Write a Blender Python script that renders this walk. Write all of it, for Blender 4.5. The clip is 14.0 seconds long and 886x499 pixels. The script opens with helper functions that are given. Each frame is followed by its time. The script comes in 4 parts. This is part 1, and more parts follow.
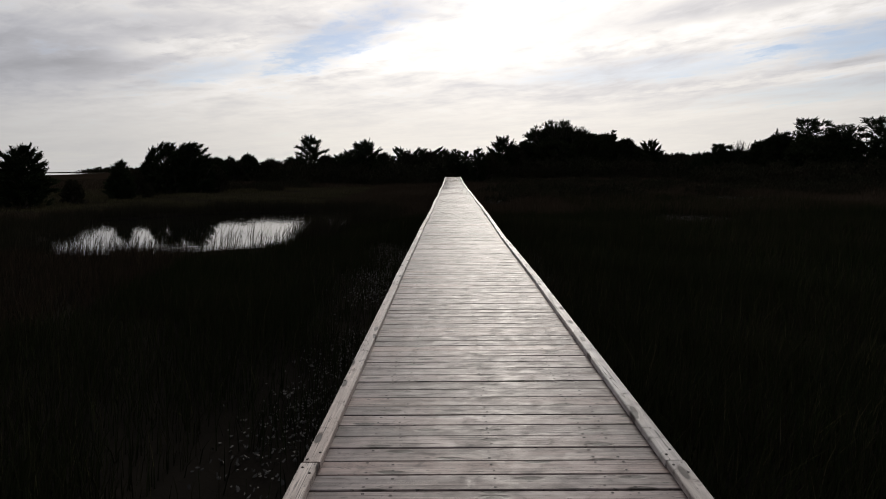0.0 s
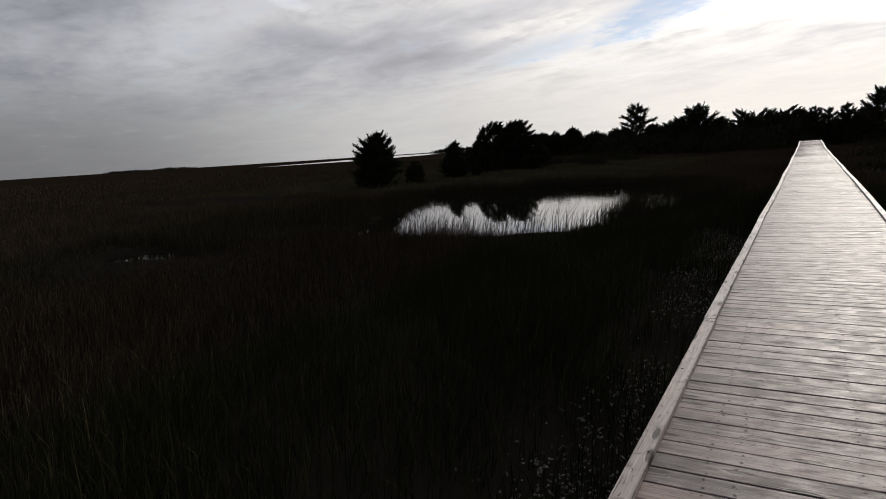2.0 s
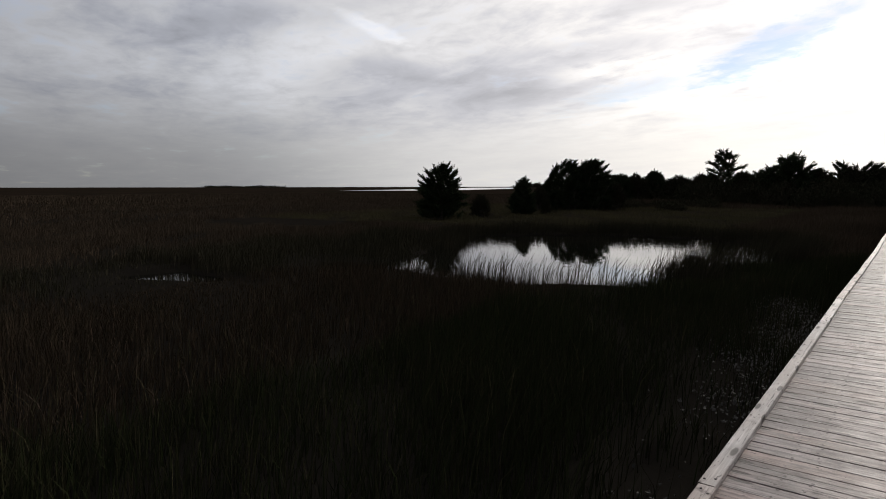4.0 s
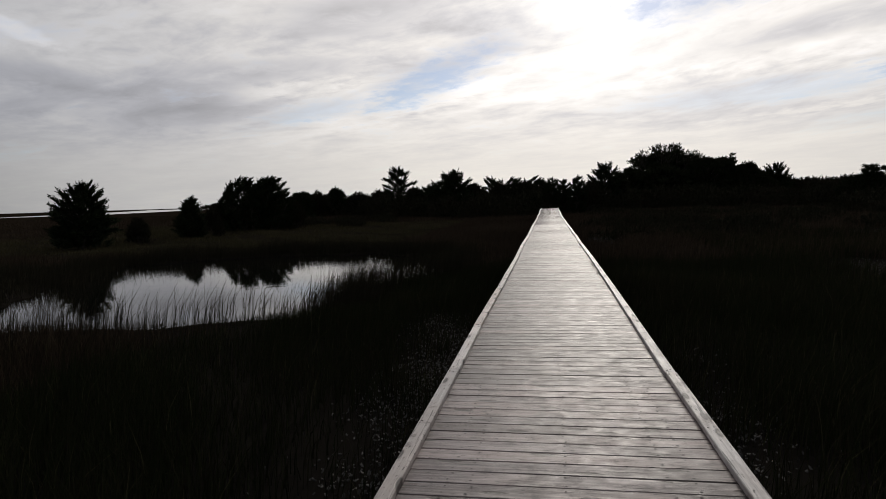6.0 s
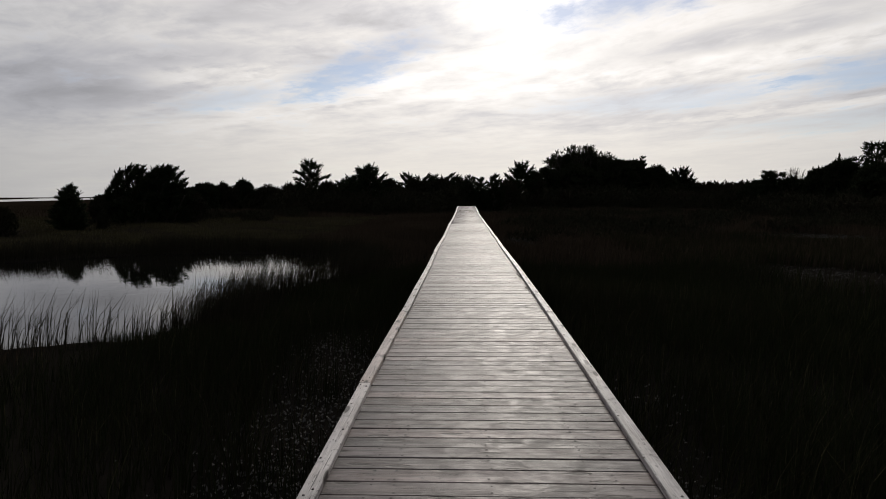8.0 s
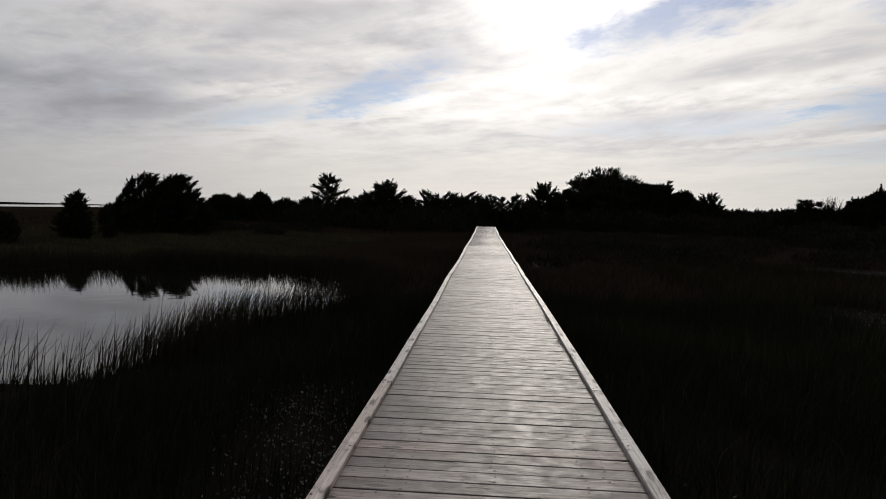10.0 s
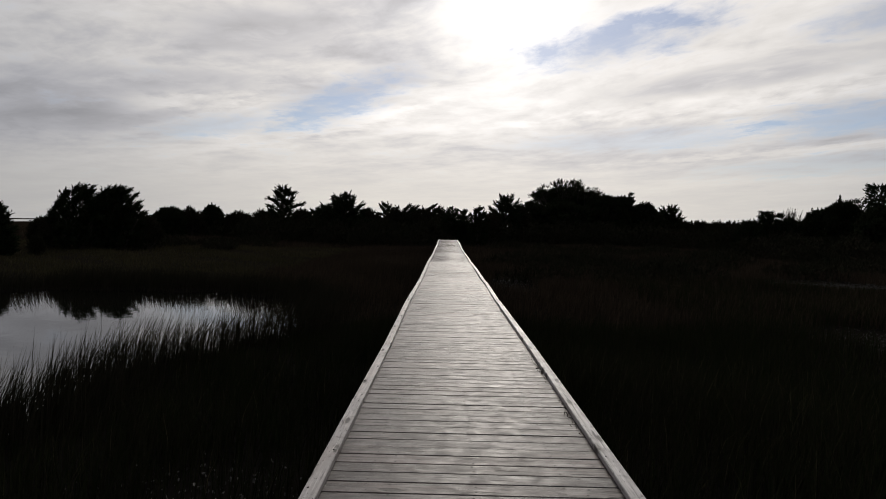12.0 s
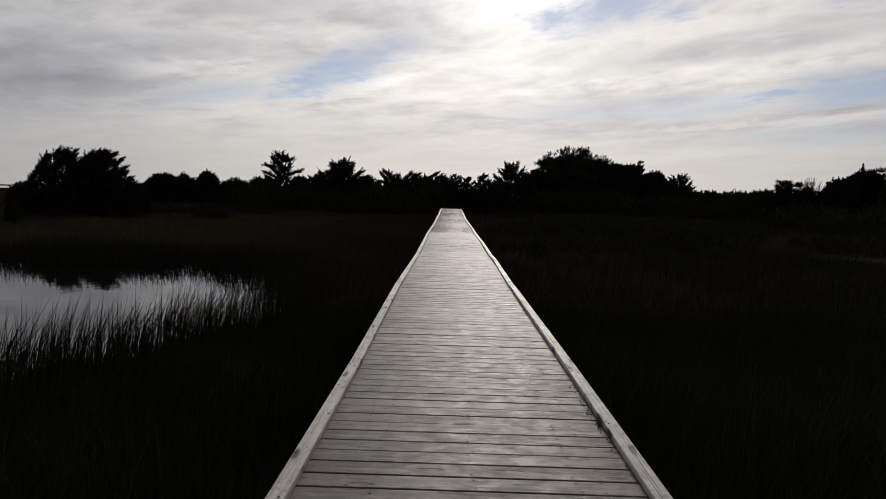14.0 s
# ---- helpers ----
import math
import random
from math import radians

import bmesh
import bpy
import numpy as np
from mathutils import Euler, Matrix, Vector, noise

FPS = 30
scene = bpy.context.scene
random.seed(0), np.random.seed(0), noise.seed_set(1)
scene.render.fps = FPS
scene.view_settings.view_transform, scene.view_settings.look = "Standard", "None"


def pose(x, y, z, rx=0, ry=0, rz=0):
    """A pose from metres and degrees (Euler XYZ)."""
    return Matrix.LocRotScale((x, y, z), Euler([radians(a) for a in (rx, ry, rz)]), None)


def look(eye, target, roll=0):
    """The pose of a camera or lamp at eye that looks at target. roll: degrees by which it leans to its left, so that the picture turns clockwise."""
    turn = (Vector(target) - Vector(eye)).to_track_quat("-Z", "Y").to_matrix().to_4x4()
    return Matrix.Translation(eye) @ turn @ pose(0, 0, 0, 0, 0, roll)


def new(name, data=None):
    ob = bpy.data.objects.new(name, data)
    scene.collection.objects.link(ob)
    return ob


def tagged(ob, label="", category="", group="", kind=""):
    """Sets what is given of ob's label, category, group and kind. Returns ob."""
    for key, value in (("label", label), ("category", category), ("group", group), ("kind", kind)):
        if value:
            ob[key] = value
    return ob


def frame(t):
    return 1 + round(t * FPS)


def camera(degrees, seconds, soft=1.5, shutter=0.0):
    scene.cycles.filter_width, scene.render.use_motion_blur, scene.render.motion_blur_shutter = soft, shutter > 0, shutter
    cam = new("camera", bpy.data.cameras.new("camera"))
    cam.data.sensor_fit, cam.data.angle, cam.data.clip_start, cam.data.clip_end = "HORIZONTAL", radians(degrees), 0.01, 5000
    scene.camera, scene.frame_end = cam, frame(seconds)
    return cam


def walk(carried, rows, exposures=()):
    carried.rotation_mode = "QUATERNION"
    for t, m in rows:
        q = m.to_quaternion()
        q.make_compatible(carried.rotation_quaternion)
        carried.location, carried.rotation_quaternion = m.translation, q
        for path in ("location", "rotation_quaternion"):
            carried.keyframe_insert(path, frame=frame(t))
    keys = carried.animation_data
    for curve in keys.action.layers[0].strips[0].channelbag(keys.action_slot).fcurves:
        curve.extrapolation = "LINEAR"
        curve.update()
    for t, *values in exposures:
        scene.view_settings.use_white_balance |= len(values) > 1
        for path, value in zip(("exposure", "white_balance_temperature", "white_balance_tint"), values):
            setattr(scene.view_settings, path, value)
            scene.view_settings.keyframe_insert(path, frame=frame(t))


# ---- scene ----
cam = camera(70.8, 14.0, soft=1.0)
PATH = [
    (0, (-0.177, -0.372, 1.502), (-0.208, 1.611, 1.24), -0.7),
    (0.5, (-0.193, 0.203, 1.494), (-0.206, 2.188, 1.253), -0.0),
    (1, (-0.132, 0.912, 1.47), (-0.255, 2.892, 1.217), -2.2),
    (1.5, (-0.208, 1.567, 1.492), (-0.813, 3.457, 1.242), -1.5),
    (2, (-0.239, 2.043, 1.551), (-1.244, 3.744, 1.241), -3.7),
    (2.2, (-0.242, 2.236, 1.548), (-1.394, 3.84, 1.234), -4.1),
    (4.3, (-0.072, 4.588, 1.585), (-1.269, 6.18, 1.402), 0.4),
    (4.5, (-0.041, 4.889, 1.584), (-1.134, 6.554, 1.406), -0.7),
    (5, (-0.017, 5.711, 1.533), (-0.928, 7.484, 1.371), 0.2),
    (5.5, (-0.06, 6.451, 1.506), (-0.669, 8.349, 1.341), -0.5),
    (6, (-0.076, 7.073, 1.507), (-0.414, 9.038, 1.35), -1.7),
    (6.5, (-0.107, 7.725, 1.48), (-0.291, 9.71, 1.316), -0.7),
    (7, (-0.142, 8.321, 1.481), (-0.146, 10.313, 1.309), -0.8),
    (7.5, (-0.098, 8.868, 1.51), (-0.1, 10.861, 1.334), -0.6),
    (8, (-0.137, 9.51, 1.494), (-0.21, 11.501, 1.32), -0.3),
    (10.3, (-0.083, 12.202, 1.535), (-0.218, 14.196, 1.451), 1.6),
    (10.5, (-0.105, 12.418, 1.543), (-0.174, 14.416, 1.494), 1.7),
    (11, (-0.086, 13.068, 1.524), (-0.096, 15.066, 1.444), 0.4),
    (11.5, (-0.126, 13.732, 1.516), (-0.215, 15.729, 1.436), 2.6),
    (12, (-0.182, 14.393, 1.514), (-0.194, 16.392, 1.443), 1.3),
    (12.5, (-0.157, 15.05, 1.51), (-0.133, 17.047, 1.393), 1.2),
    (13, (-0.19, 15.801, 1.467), (-0.167, 17.798, 1.356), 2.1),
    (13.5, (-0.142, 16.394, 1.436), (-0.101, 18.39, 1.315), 0.4),
    (14, (-0.142, 17.027, 1.436), (-0.161, 19.019, 1.266), 1.6),
]
walk(cam, [(t, look(eye, target, roll)) for t, eye, target, roll in PATH], [(0, 0.12), (1.5, 0.14), (2.2, 0.25), (4.3, 0.5), (4.5, 0.46), (5, 0.14), (5.5, 0.04), (7.5, 0.0), (11, -0.08), (14, -0.2)])

# ---- sky, sun ----
SUN_AZ, SUN_EL = radians(5.0), radians(21.0)   # azimuth from +y towards +x
SUN_DIR = Vector((math.sin(SUN_AZ) * math.cos(SUN_EL), math.cos(SUN_AZ) * math.cos(SUN_EL), math.sin(SUN_EL)))


class Nodes:
    """Short hand for building a node tree."""

    def __init__(self, tree):
        self.tree = tree
        tree.nodes.clear()

    def add(self, kind, **props):
        node = self.tree.nodes.new(kind)
        for key, value in props.items():
            setattr(node, key, value)
        return node

    def put(self, value, socket):
        if isinstance(value, bpy.types.NodeSocket):
            self.tree.links.new(value, socket)
        elif value is not None:
            socket.default_value = value

    def math(self, op, a, b=None, c=None, clamp=False):
        node = self.add("ShaderNodeMath", operation=op, use_clamp=clamp)
        for n, v in enumerate((a, b, c)):
            self.put(v, node.inputs[n])
        return node.outputs[0]

    def vec(self, op, a, b=None):
        node = self.add("ShaderNodeVectorMath", operation=op)
        self.put(a, node.inputs[0])
        if b is not None:
            self.put(b, node.inputs[1])
        return node.outputs["Value"] if op in ("DOT_PRODUCT", "LENGTH") else node.outputs["Vector"]

    def join(self, x, y, z=0.0):
        node = self.add("ShaderNodeCombineXYZ")
        for n, v in enumerate((x, y, z)):
            self.put(v, node.inputs[n])
        return node.outputs[0]

    def split(self, v):
        node = self.add("ShaderNodeSeparateXYZ")
        self.put(v, node.inputs[0])
        return node.outputs

    def noise(self, v, scale, detail=4.0, rough=0.55, distort=0.0):
        node = self.add("ShaderNodeTexNoise")
        for key, value in (("Vector", v), ("Scale", scale), ("Detail", detail), ("Roughness", rough), ("Distortion", distort)):
            self.put(value, node.inputs[key])
        return node.outputs["Fac"]

    def ramp(self, fac, stops, ease="LINEAR"):
        node = self.add("ShaderNodeValToRGB")
        node.color_ramp.interpolation = ease
        el = node.color_ramp.elements
        while len(el) < len(stops):
            el.new(0.5)
        for e, (at, col) in zip(el, stops):
            e.position = at
            e.color = (*col, 1) if isinstance(col, tuple) else (col, col, col, 1)
        self.put(fac, node.inputs[0])
        return node.outputs["Color"]

    def mix(self, fac, a, b, blend="MIX"):
        node = self.add("ShaderNodeMix", data_type="RGBA", blend_type=blend)
        self.put(fac, node.inputs[0])
        self.put((*a, 1) if isinstance(a, tuple) else a, node.inputs[6])
        self.put((*b, 1) if isinstance(b, tuple) else b, node.inputs[7])
        return node.outputs[2]

    def step(self, v, lo, hi, a=0.0, b=1.0):
        node = self.add("ShaderNodeMapRange", interpolation_type="SMOOTHSTEP")
        for n, value in enumerate((v, lo, hi, a, b)):
            self.put(value, node.inputs[n])
        return node.outputs[0]

    def hump(self, v, mid, half):
        """1 at mid, falling to 0 at half to either side."""
        return self.step(self.math("ABSOLUTE", self.math("SUBTRACT", v, mid)), 0.0, half, 1.0, 0.0)


def build_world():
    world = bpy.data.worlds.new("world")
    scene.world = world
    world.use_nodes = True
    n = Nodes(world.node_tree)
    out = n.add("ShaderNodeOutputWorld")
    back = n.add("ShaderNodeBackground")
    d = n.add("ShaderNodeTexCoord").outputs["Generated"]
    sky = n.add("ShaderNodeTexSky", sky_type="NISHITA")
    sky.sun_disc, sky.sun_elevation, sky.sun_rotation = False, SUN_EL, SUN_AZ
    sky.air_density, sky.dust_density, sky.ozone_density = 1.0, 0.2, 3.0
    x, y, z = n.split(d)
    # coordinates on a flat layer of cloud; u runs along the streaks, v across them
    up = n.math("ADD", n.math("MAXIMUM", z, 0.0), 0.1)
    px, py = n.math("DIVIDE", x, up), n.math("DIVIDE", y, up)
    u = n.math("SUBTRACT", n.math("MULTIPLY", px, 0.89), n.math("MULTIPLY", py, 0.45))
    v = n.math("ADD", n.math("MULTIPLY", px, 0.45), n.math("MULTIPLY", py, 0.89))
    v = n.math("ADD", v, n.math("MULTIPLY", n.math("MAXIMUM", n.math("ADD", u, 1.2), 0.0), 0.33))
    wob = n.noise(n.join(u, v), 1.1, 4.0)
    vw = n.math("ADD", v, n.math("MULTIPLY", n.math("SUBTRACT", wob, 0.5), 0.42))
    streak = n.noise(n.join(n.math("MULTIPLY", u, 0.55), vw, 2.7), 1.9, 5.0, 0.55, 0.5)
    puff = n.noise(n.join(n.math("MULTIPLY", u, 0.8), v, 9.1), 3.4, 6.0, 0.55, 0.35)
    broad = n.noise(n.join(n.math("MULTIPLY", u, 0.5), v, 5.0), 0.9, 3.0)
    ripple = n.noise(n.join(n.math("MULTIPLY", u, 0.85), vw, 4.4), 9.5, 5.0, 0.6, 0.2)
    dens = n.math("ADD", n.math("MULTIPLY", streak, 0.62), n.math("MULTIPLY", puff, 0.38))
    dens = n.math("ADD", dens, n.math("MULTIPLY", n.math("SUBTRACT", ripple, 0.5), 0.26))
    # bearing and height in degrees, for lanes of thin cloud where the blue shows through, grey shoals and pale bands
    east = n.math("MULTIPLY", n.math("ARCTAN2", x, y), 180 / math.pi)
    high = n.math("MULTIPLY", n.math("ARCSINE", z), 180 / math.pi)
    ragged = n.math("ADD", n.math("MULTIPLY", n.math("SUBTRACT", puff, 0.5), 1.7), n.math("MULTIPLY", n.math("SUBTRACT", ripple, 0.5), 1.3))

    def shoal(az, el, long, deep, tilt, amount):
        """A ragged lens of cloud or clear sky."""
        c, s = math.cos(radians(tilt)), math.sin(radians(tilt))
        da, de = n.math("SUBTRACT", east, az), n.math("SUBTRACT", high, el)
        p = n.math("DIVIDE", n.math("ADD", n.math("MULTIPLY", da, c), n.math("MULTIPLY", de, s)), long)
        q = n.math("DIVIDE", n.math("SUBTRACT", n.math("MULTIPLY", de, c), n.math("MULTIPLY", da, s)), deep)
        d = n.math("ADD", n.math("SQRT", n.math("ADD", n.math("MULTIPLY", p, p), n.math("MULTIPLY", q, q))), ragged)
        return n.step(d, 1.25, 0.3, 0.0, amount)

    def shoals(rows):
        out = shoal(*rows[0])
        for row in rows[1:]:
            out = n.math("MAXIMUM", out, shoal(*row))
        return out

    lane = shoals([(-10, 10.9, 8.0, 1.9, 19, 1.0), (-20.5, 8.2, 6.5, 1.1, 12, 0.5), (15, 16.2, 10.0, 1.9, 9, 1.0), (36, 16.5, 6.5, 1.5, 6, 0.6),
                   (17, 7.9, 11.0, 1.1, 2, 0.5), (33, 9.0, 9.0, 1.5, 4, 0.75), (34, 5.7, 13.0, 1.0, 3, 0.4)])
    thin = n.math("ADD", n.step(dens, 0.44, 0.30, 0.0, 0.3), n.math("MULTIPLY", lane, n.step(dens, 0.66, 0.42, 0.45, 1.0)), clamp=True)
    # glow of the veiled sun over the cloud
    ang = n.math("ARCCOSINE", n.math("MINIMUM", n.vec("DOT_PRODUCT", d, tuple(SUN_DIR)), 0.99999))
    glow = n.ramp(n.math("DIVIDE", ang, math.pi), [
        (0.0, (2.3, 2.27, 2.2)), (0.028, (1.2, 1.19, 1.16)), (0.05, (0.92, 0.915, 0.90)), (0.085, (0.85, 0.84, 0.82)), (0.13, (0.77, 0.765, 0.75)),
        (0.21, (0.54, 0.55, 0.565)), (0.33, (0.355, 0.375, 0.405)), (0.5, (0.175, 0.185, 0.205)), (1.0, (0.06, 0.066, 0.08))])
    relief = n.math("ADD", n.math("MULTIPLY", n.math("SUBTRACT", dens, 0.5), 1.45), n.math("MULTIPLY", n.math("SUBTRACT", broad, 0.5), 0.9))
    grey = shoals([(-32, 8.9, 7.0, 2.0, 4, 0.3), (-27, 11.4, 9.0, 1.0, 5, 0.16), (-17, 16.2, 6.0, 1.6, 8, 0.16), (25, 12.7, 15.0, 1.1, 5, 0.2), (-44, 9.7, 7.0, 1.8, 0, 0.22), (-50, 14.5, 8.0, 1.4, 8, 0.16)])
    pale = shoals([(30, 6.7, 15.0, 0.42, 3, 0.16), (-9.0, 9.2, 7.0, 0.9, 14, 0.16), (-44, 13.9, 3.8, 0.6, -24, 0.2), (22, 10.8, 14.0, 0.8, 5, 0.12), (-23, 10.0, 6.0, 0.8, 6, 0.12)])
    relief = n.math("ADD", relief, n.math("SUBTRACT", grey, pale))
    relief = n.math("MULTIPLY", relief, n.step(z, 0.04, 0.17, 0.14, 1.0))
    shade = n.math("SUBTRACT", 1.0, n.math("MULTIPLY", relief, 0.95))
    haze = n.math("MULTIPLY", n.math("MULTIPLY", n.step(z, 0.20, 0.0), n.step(ang, 0.75, 1.15)), 0.42)
    shade = n.math("MULTIPLY", shade, n.math("SUBTRACT", 1.0, haze))
    cloud = n.vec("MULTIPLY", glow, n.join(shade, shade, shade))
    cloud = n.mix(n.step(relief, -0.05, 0.2, 0.0, 0.9), cloud, (0.95, 0.965, 1.02), "MULTIPLY")
    cloud = n.mix(n.step(z, 0.16, 0.03), cloud, (1.0, 0.985, 0.945), "MULTIPLY")
    blue = n.mix(1.0, sky.outputs[0], (0.062, 0.065, 0.074), "MULTIPLY")
    col = n.mix(1.0, n.mix(n.math("MULTIPLY", thin, 0.76), cloud, blue), (1.025, 0.99, 0.975), "MULTIPLY")
    n.put(col, back.inputs[0])
    back.inputs[1].default_value = 1.0
    n.put(back.outputs[0], out.inputs[0])


build_world()
sun = new("sun", bpy.data.lights.new("sun", "SUN"))
sun.data.energy, sun.data.angle, sun.data.color = 0.85, radians(12), (1.0, 0.93, 0.84)
sun.matrix_world = look((0, 0, 0), -SUN_DIR)


# ---- materials ----
def material(name, rough=0.6, spec=0.3):
    m = bpy.data.materials.new(name)
    m.use_nodes = True
    n = Nodes(m.node_tree)
    out = n.add("ShaderNodeOutputMaterial")
    b = n.add("ShaderNodeBsdfPrincipled")
    b.inputs["Roughness"].default_value, b.inputs["Specular IOR Level"].default_value = rough, spec
    n.put(b.outputs[0], out.inputs[0])
    return m, n, b


def bump(n, b, height, strength, dist):
    node = n.add("ShaderNodeBump")
    node.inputs["Strength"].default_value, node.inputs["Distance"].default_value = strength, dist
    n.put(height, node.inputs["Height"])
    n.put(node.outputs[0], b.inputs["Normal"])


def weathered_wood(name, along, pale, dark):
    """Silvered softwood; along: the axis of the grain."""
    m, n, b = material(name, 0.6, 0.35)
    info = n.add("ShaderNodeObjectInfo")
    rnd = info.outputs["Random"]
    at = n.add("ShaderNodeTexCoord").outputs["Object"]
    x, y, z = n.split(at)
    if along == "y":
        x, y = y, x
    shift = n.math("MULTIPLY", rnd, 77.0)
    p = n.join(n.math("ADD", x, shift), n.math("ADD", y, n.math("MULTIPLY", rnd, 13.0)), z)
    grain = n.noise(n.vec("MULTIPLY", p, (1.6, 45.0, 45.0)), 1.0, 6.0, 0.62, 0.6)
    fine = n.noise(n.vec("MULTIPLY", p, (5.0, 260.0, 260.0)), 1.0, 3.0, 0.6)
    crack = n.step(n.noise(n.vec("MULTIPLY", p, (1.3, 60.0, 60.0)), 1.0, 2.0, 0.5, 1.2), 0.63, 0.70)
    blot = n.noise(n.vec("MULTIPLY", p, (2.2, 5.0, 5.0)), 1.0, 5.0, 0.6)
    vor = n.add("ShaderNodeTexVoronoi", voronoi_dimensions="2D")
    n.put(n.vec("MULTIPLY", n.vec("ADD", p, n.join(0.0, n.math("MULTIPLY", grain, 0.012))), (2.0, 7.5, 1.0)), vor.inputs["Vector"])
    vor.inputs["Scale"].default_value = 1.0
    chosen = n.math("GREATER_THAN", n.split(vor.outputs["Color"])[0], 0.3)
    knot = n.math("MULTIPLY", n.step(vor.outputs["Distance"], 0.17, 0.10), chosen)
    halo = n.math("MULTIPLY", n.step(vor.outputs["Distance"], 0.27, 0.08), chosen)
    tone = n.math("ADD", n.math("MULTIPLY", rnd, 0.6), n.math("MULTIPLY", n.math("SUBTRACT", grain, 0.48), 2.6), clamp=False)
    tone = n.math("ADD", tone, n.math("MULTIPLY", n.math("SUBTRACT", blot, 0.42), 1.3), clamp=True)
    world_at = n.add("ShaderNodeNewGeometry").outputs["Position"]
    stain = n.noise(n.vec("MULTIPLY", world_at, (1.5, 1.1, 1.0)), 1.0, 6.0, 0.66, 0.4)
    damp = n.noise(n.vec("MULTIPLY", world_at, (7.0, 11.0, 5.0)), 1.0, 5.0, 0.7, 0.6)
    tone = n.math("SUBTRACT", tone, n.math("MULTIPLY", n.step(stain, 0.42, 0.66), 0.42), clamp=True)
    col = n.mix(tone, dark, pale)
    col = n.mix(n.step(damp, 0.56, 0.70, 0.0, 0.65), col, (0.075, 0.064, 0.058))
    hue = n.noise(n.vec("MULTIPLY", p, (0.7, 1.5, 1.0)), 1.0, 3.0, 0.6)
    col = n.mix(n.step(hue, 0.40, 0.60, 0.0, 0.8), col, (0.94, 1.0, 1.06), "MULTIPLY")
    col = n.mix(n.step(n.math("FRACT", n.math("MULTIPLY", rnd, 7.3)), 0.55, 0.95, 0.0, 0.8), col, (1.08, 0.96, 0.90), "MULTIPLY")
    scuff = n.noise(n.vec("MULTIPLY", p, (14.0, 55.0, 30.0)), 1.0, 4.0, 0.7)
    col = n.mix(n.step(scuff, 0.60, 0.65, 0.0, 0.88), col, (0.04, 0.032, 0.029))
    col = n.mix(n.step(fine, 0.54, 0.70, 0.0, 0.6), col, (0.10, 0.095, 0.09))
    col = n.mix(n.math("MULTIPLY", halo, 0.45), col, (0.13, 0.10, 0.085))
    col = n.mix(n.math("MULTIPLY", knot, 0.95), col, (0.035, 0.026, 0.022))
    col = n.mix(n.math("MULTIPLY", crack, 0.9), col, (0.045, 0.04, 0.037))
    n.put(col, b.inputs["Base Color"])
    n.put(n.step(damp, 0.3, 0.7, 0.42, 0.6), b.inputs["Roughness"])
    h = n.math("SUBTRACT", n.math("ADD", grain, n.math("MULTIPLY", fine, 0.3)), n.math("ADD", crack, knot))
    bump(n, b, h, 0.5, 0.004)
    return m


def leafy(name, cols, rough=0.9, spec=0.0, patch=0.12):
    """Foliage: a tone for each blade or leaf, drifting over the marsh in broad patches."""
    m, n, b = material(name, rough, spec)
    geo = n.add("ShaderNodeNewGeometry")
    isle = geo.outputs["Random Per Island"]
    drift = n.noise(geo.outputs["Position"], patch, 3.0, 0.6)
    fac = n.math("ADD", n.math("MULTIPLY", isle, 0.65), n.math("MULTIPLY", n.math("SUBTRACT", drift, 0.33), 1.0), clamp=True)
    k = len(cols) - 1
    n.put(n.ramp(fac, [(i / k, c) for i, c in enumerate(cols)]), b.inputs["Base Color"])
    return m


PLANK = weathered_wood("weathered_deck_wood", "x", (0.37, 0.29, 0.27), (0.11, 0.084, 0.078))
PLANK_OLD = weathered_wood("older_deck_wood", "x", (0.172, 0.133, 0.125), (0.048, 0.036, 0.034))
KERB = weathered_wood("weathered_kerb_wood", "y", (0.72, 0.655, 0.61), (0.40, 0.35, 0.32))
PILE = weathered_wood("dark_pile_wood", "y", (0.16, 0.14, 0.12), (0.08, 0.07, 0.06))
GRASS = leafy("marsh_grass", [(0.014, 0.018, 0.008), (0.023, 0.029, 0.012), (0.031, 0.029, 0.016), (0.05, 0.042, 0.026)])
GRASS_BROWN = leafy("brown_cordgrass", [(0.03, 0.026, 0.018), (0.05, 0.038, 0.026), (0.07, 0.05, 0.034), (0.09, 0.072, 0.05)])
GRASS_MIXED = leafy("dull_cordgrass", [(0.019, 0.018, 0.011), (0.033, 0.026, 0.017), (0.052, 0.037, 0.025), (0.08, 0.062, 0.045)])
GRASS_PALE = leafy("short_marsh_hay", [(0.05, 0.048, 0.024), (0.075, 0.066, 0.034), (0.1, 0.082, 0.046)])
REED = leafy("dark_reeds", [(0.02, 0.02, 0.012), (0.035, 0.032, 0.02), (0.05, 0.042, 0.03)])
CEDAR = leafy("cedar_foliage", [(0.018, 0.026, 0.014), (0.03, 0.04, 0.02), (0.04, 0.048, 0.026)], patch=0.6)
OAK = leafy("oak_foliage", [(0.02, 0.028, 0.014), (0.036, 0.044, 0.022), (0.05, 0.05, 0.03)], patch=0.6)
BRUSH = leafy("brush_foliage", [(0.022, 0.026, 0.015), (0.036, 0.036, 0.022), (0.055, 0.042, 0.03)], patch=0.2)


def bark_material():
    m, n, b = material("bark", 0.9, 0.1)
    p = n.add("ShaderNodeNewGeometry").outputs["Position"]
    g = n.noise(n.vec("MULTIPLY", p, (6.0, 6.0, 1.2)), 2.0, 5.0, 0.65)
    n.put(n.mix(g, (0.035, 0.028, 0.022), (0.11, 0.095, 0.08)), b.inputs["Base Color"])
    bump(n, b, g, 0.6, 0.03)
    return m


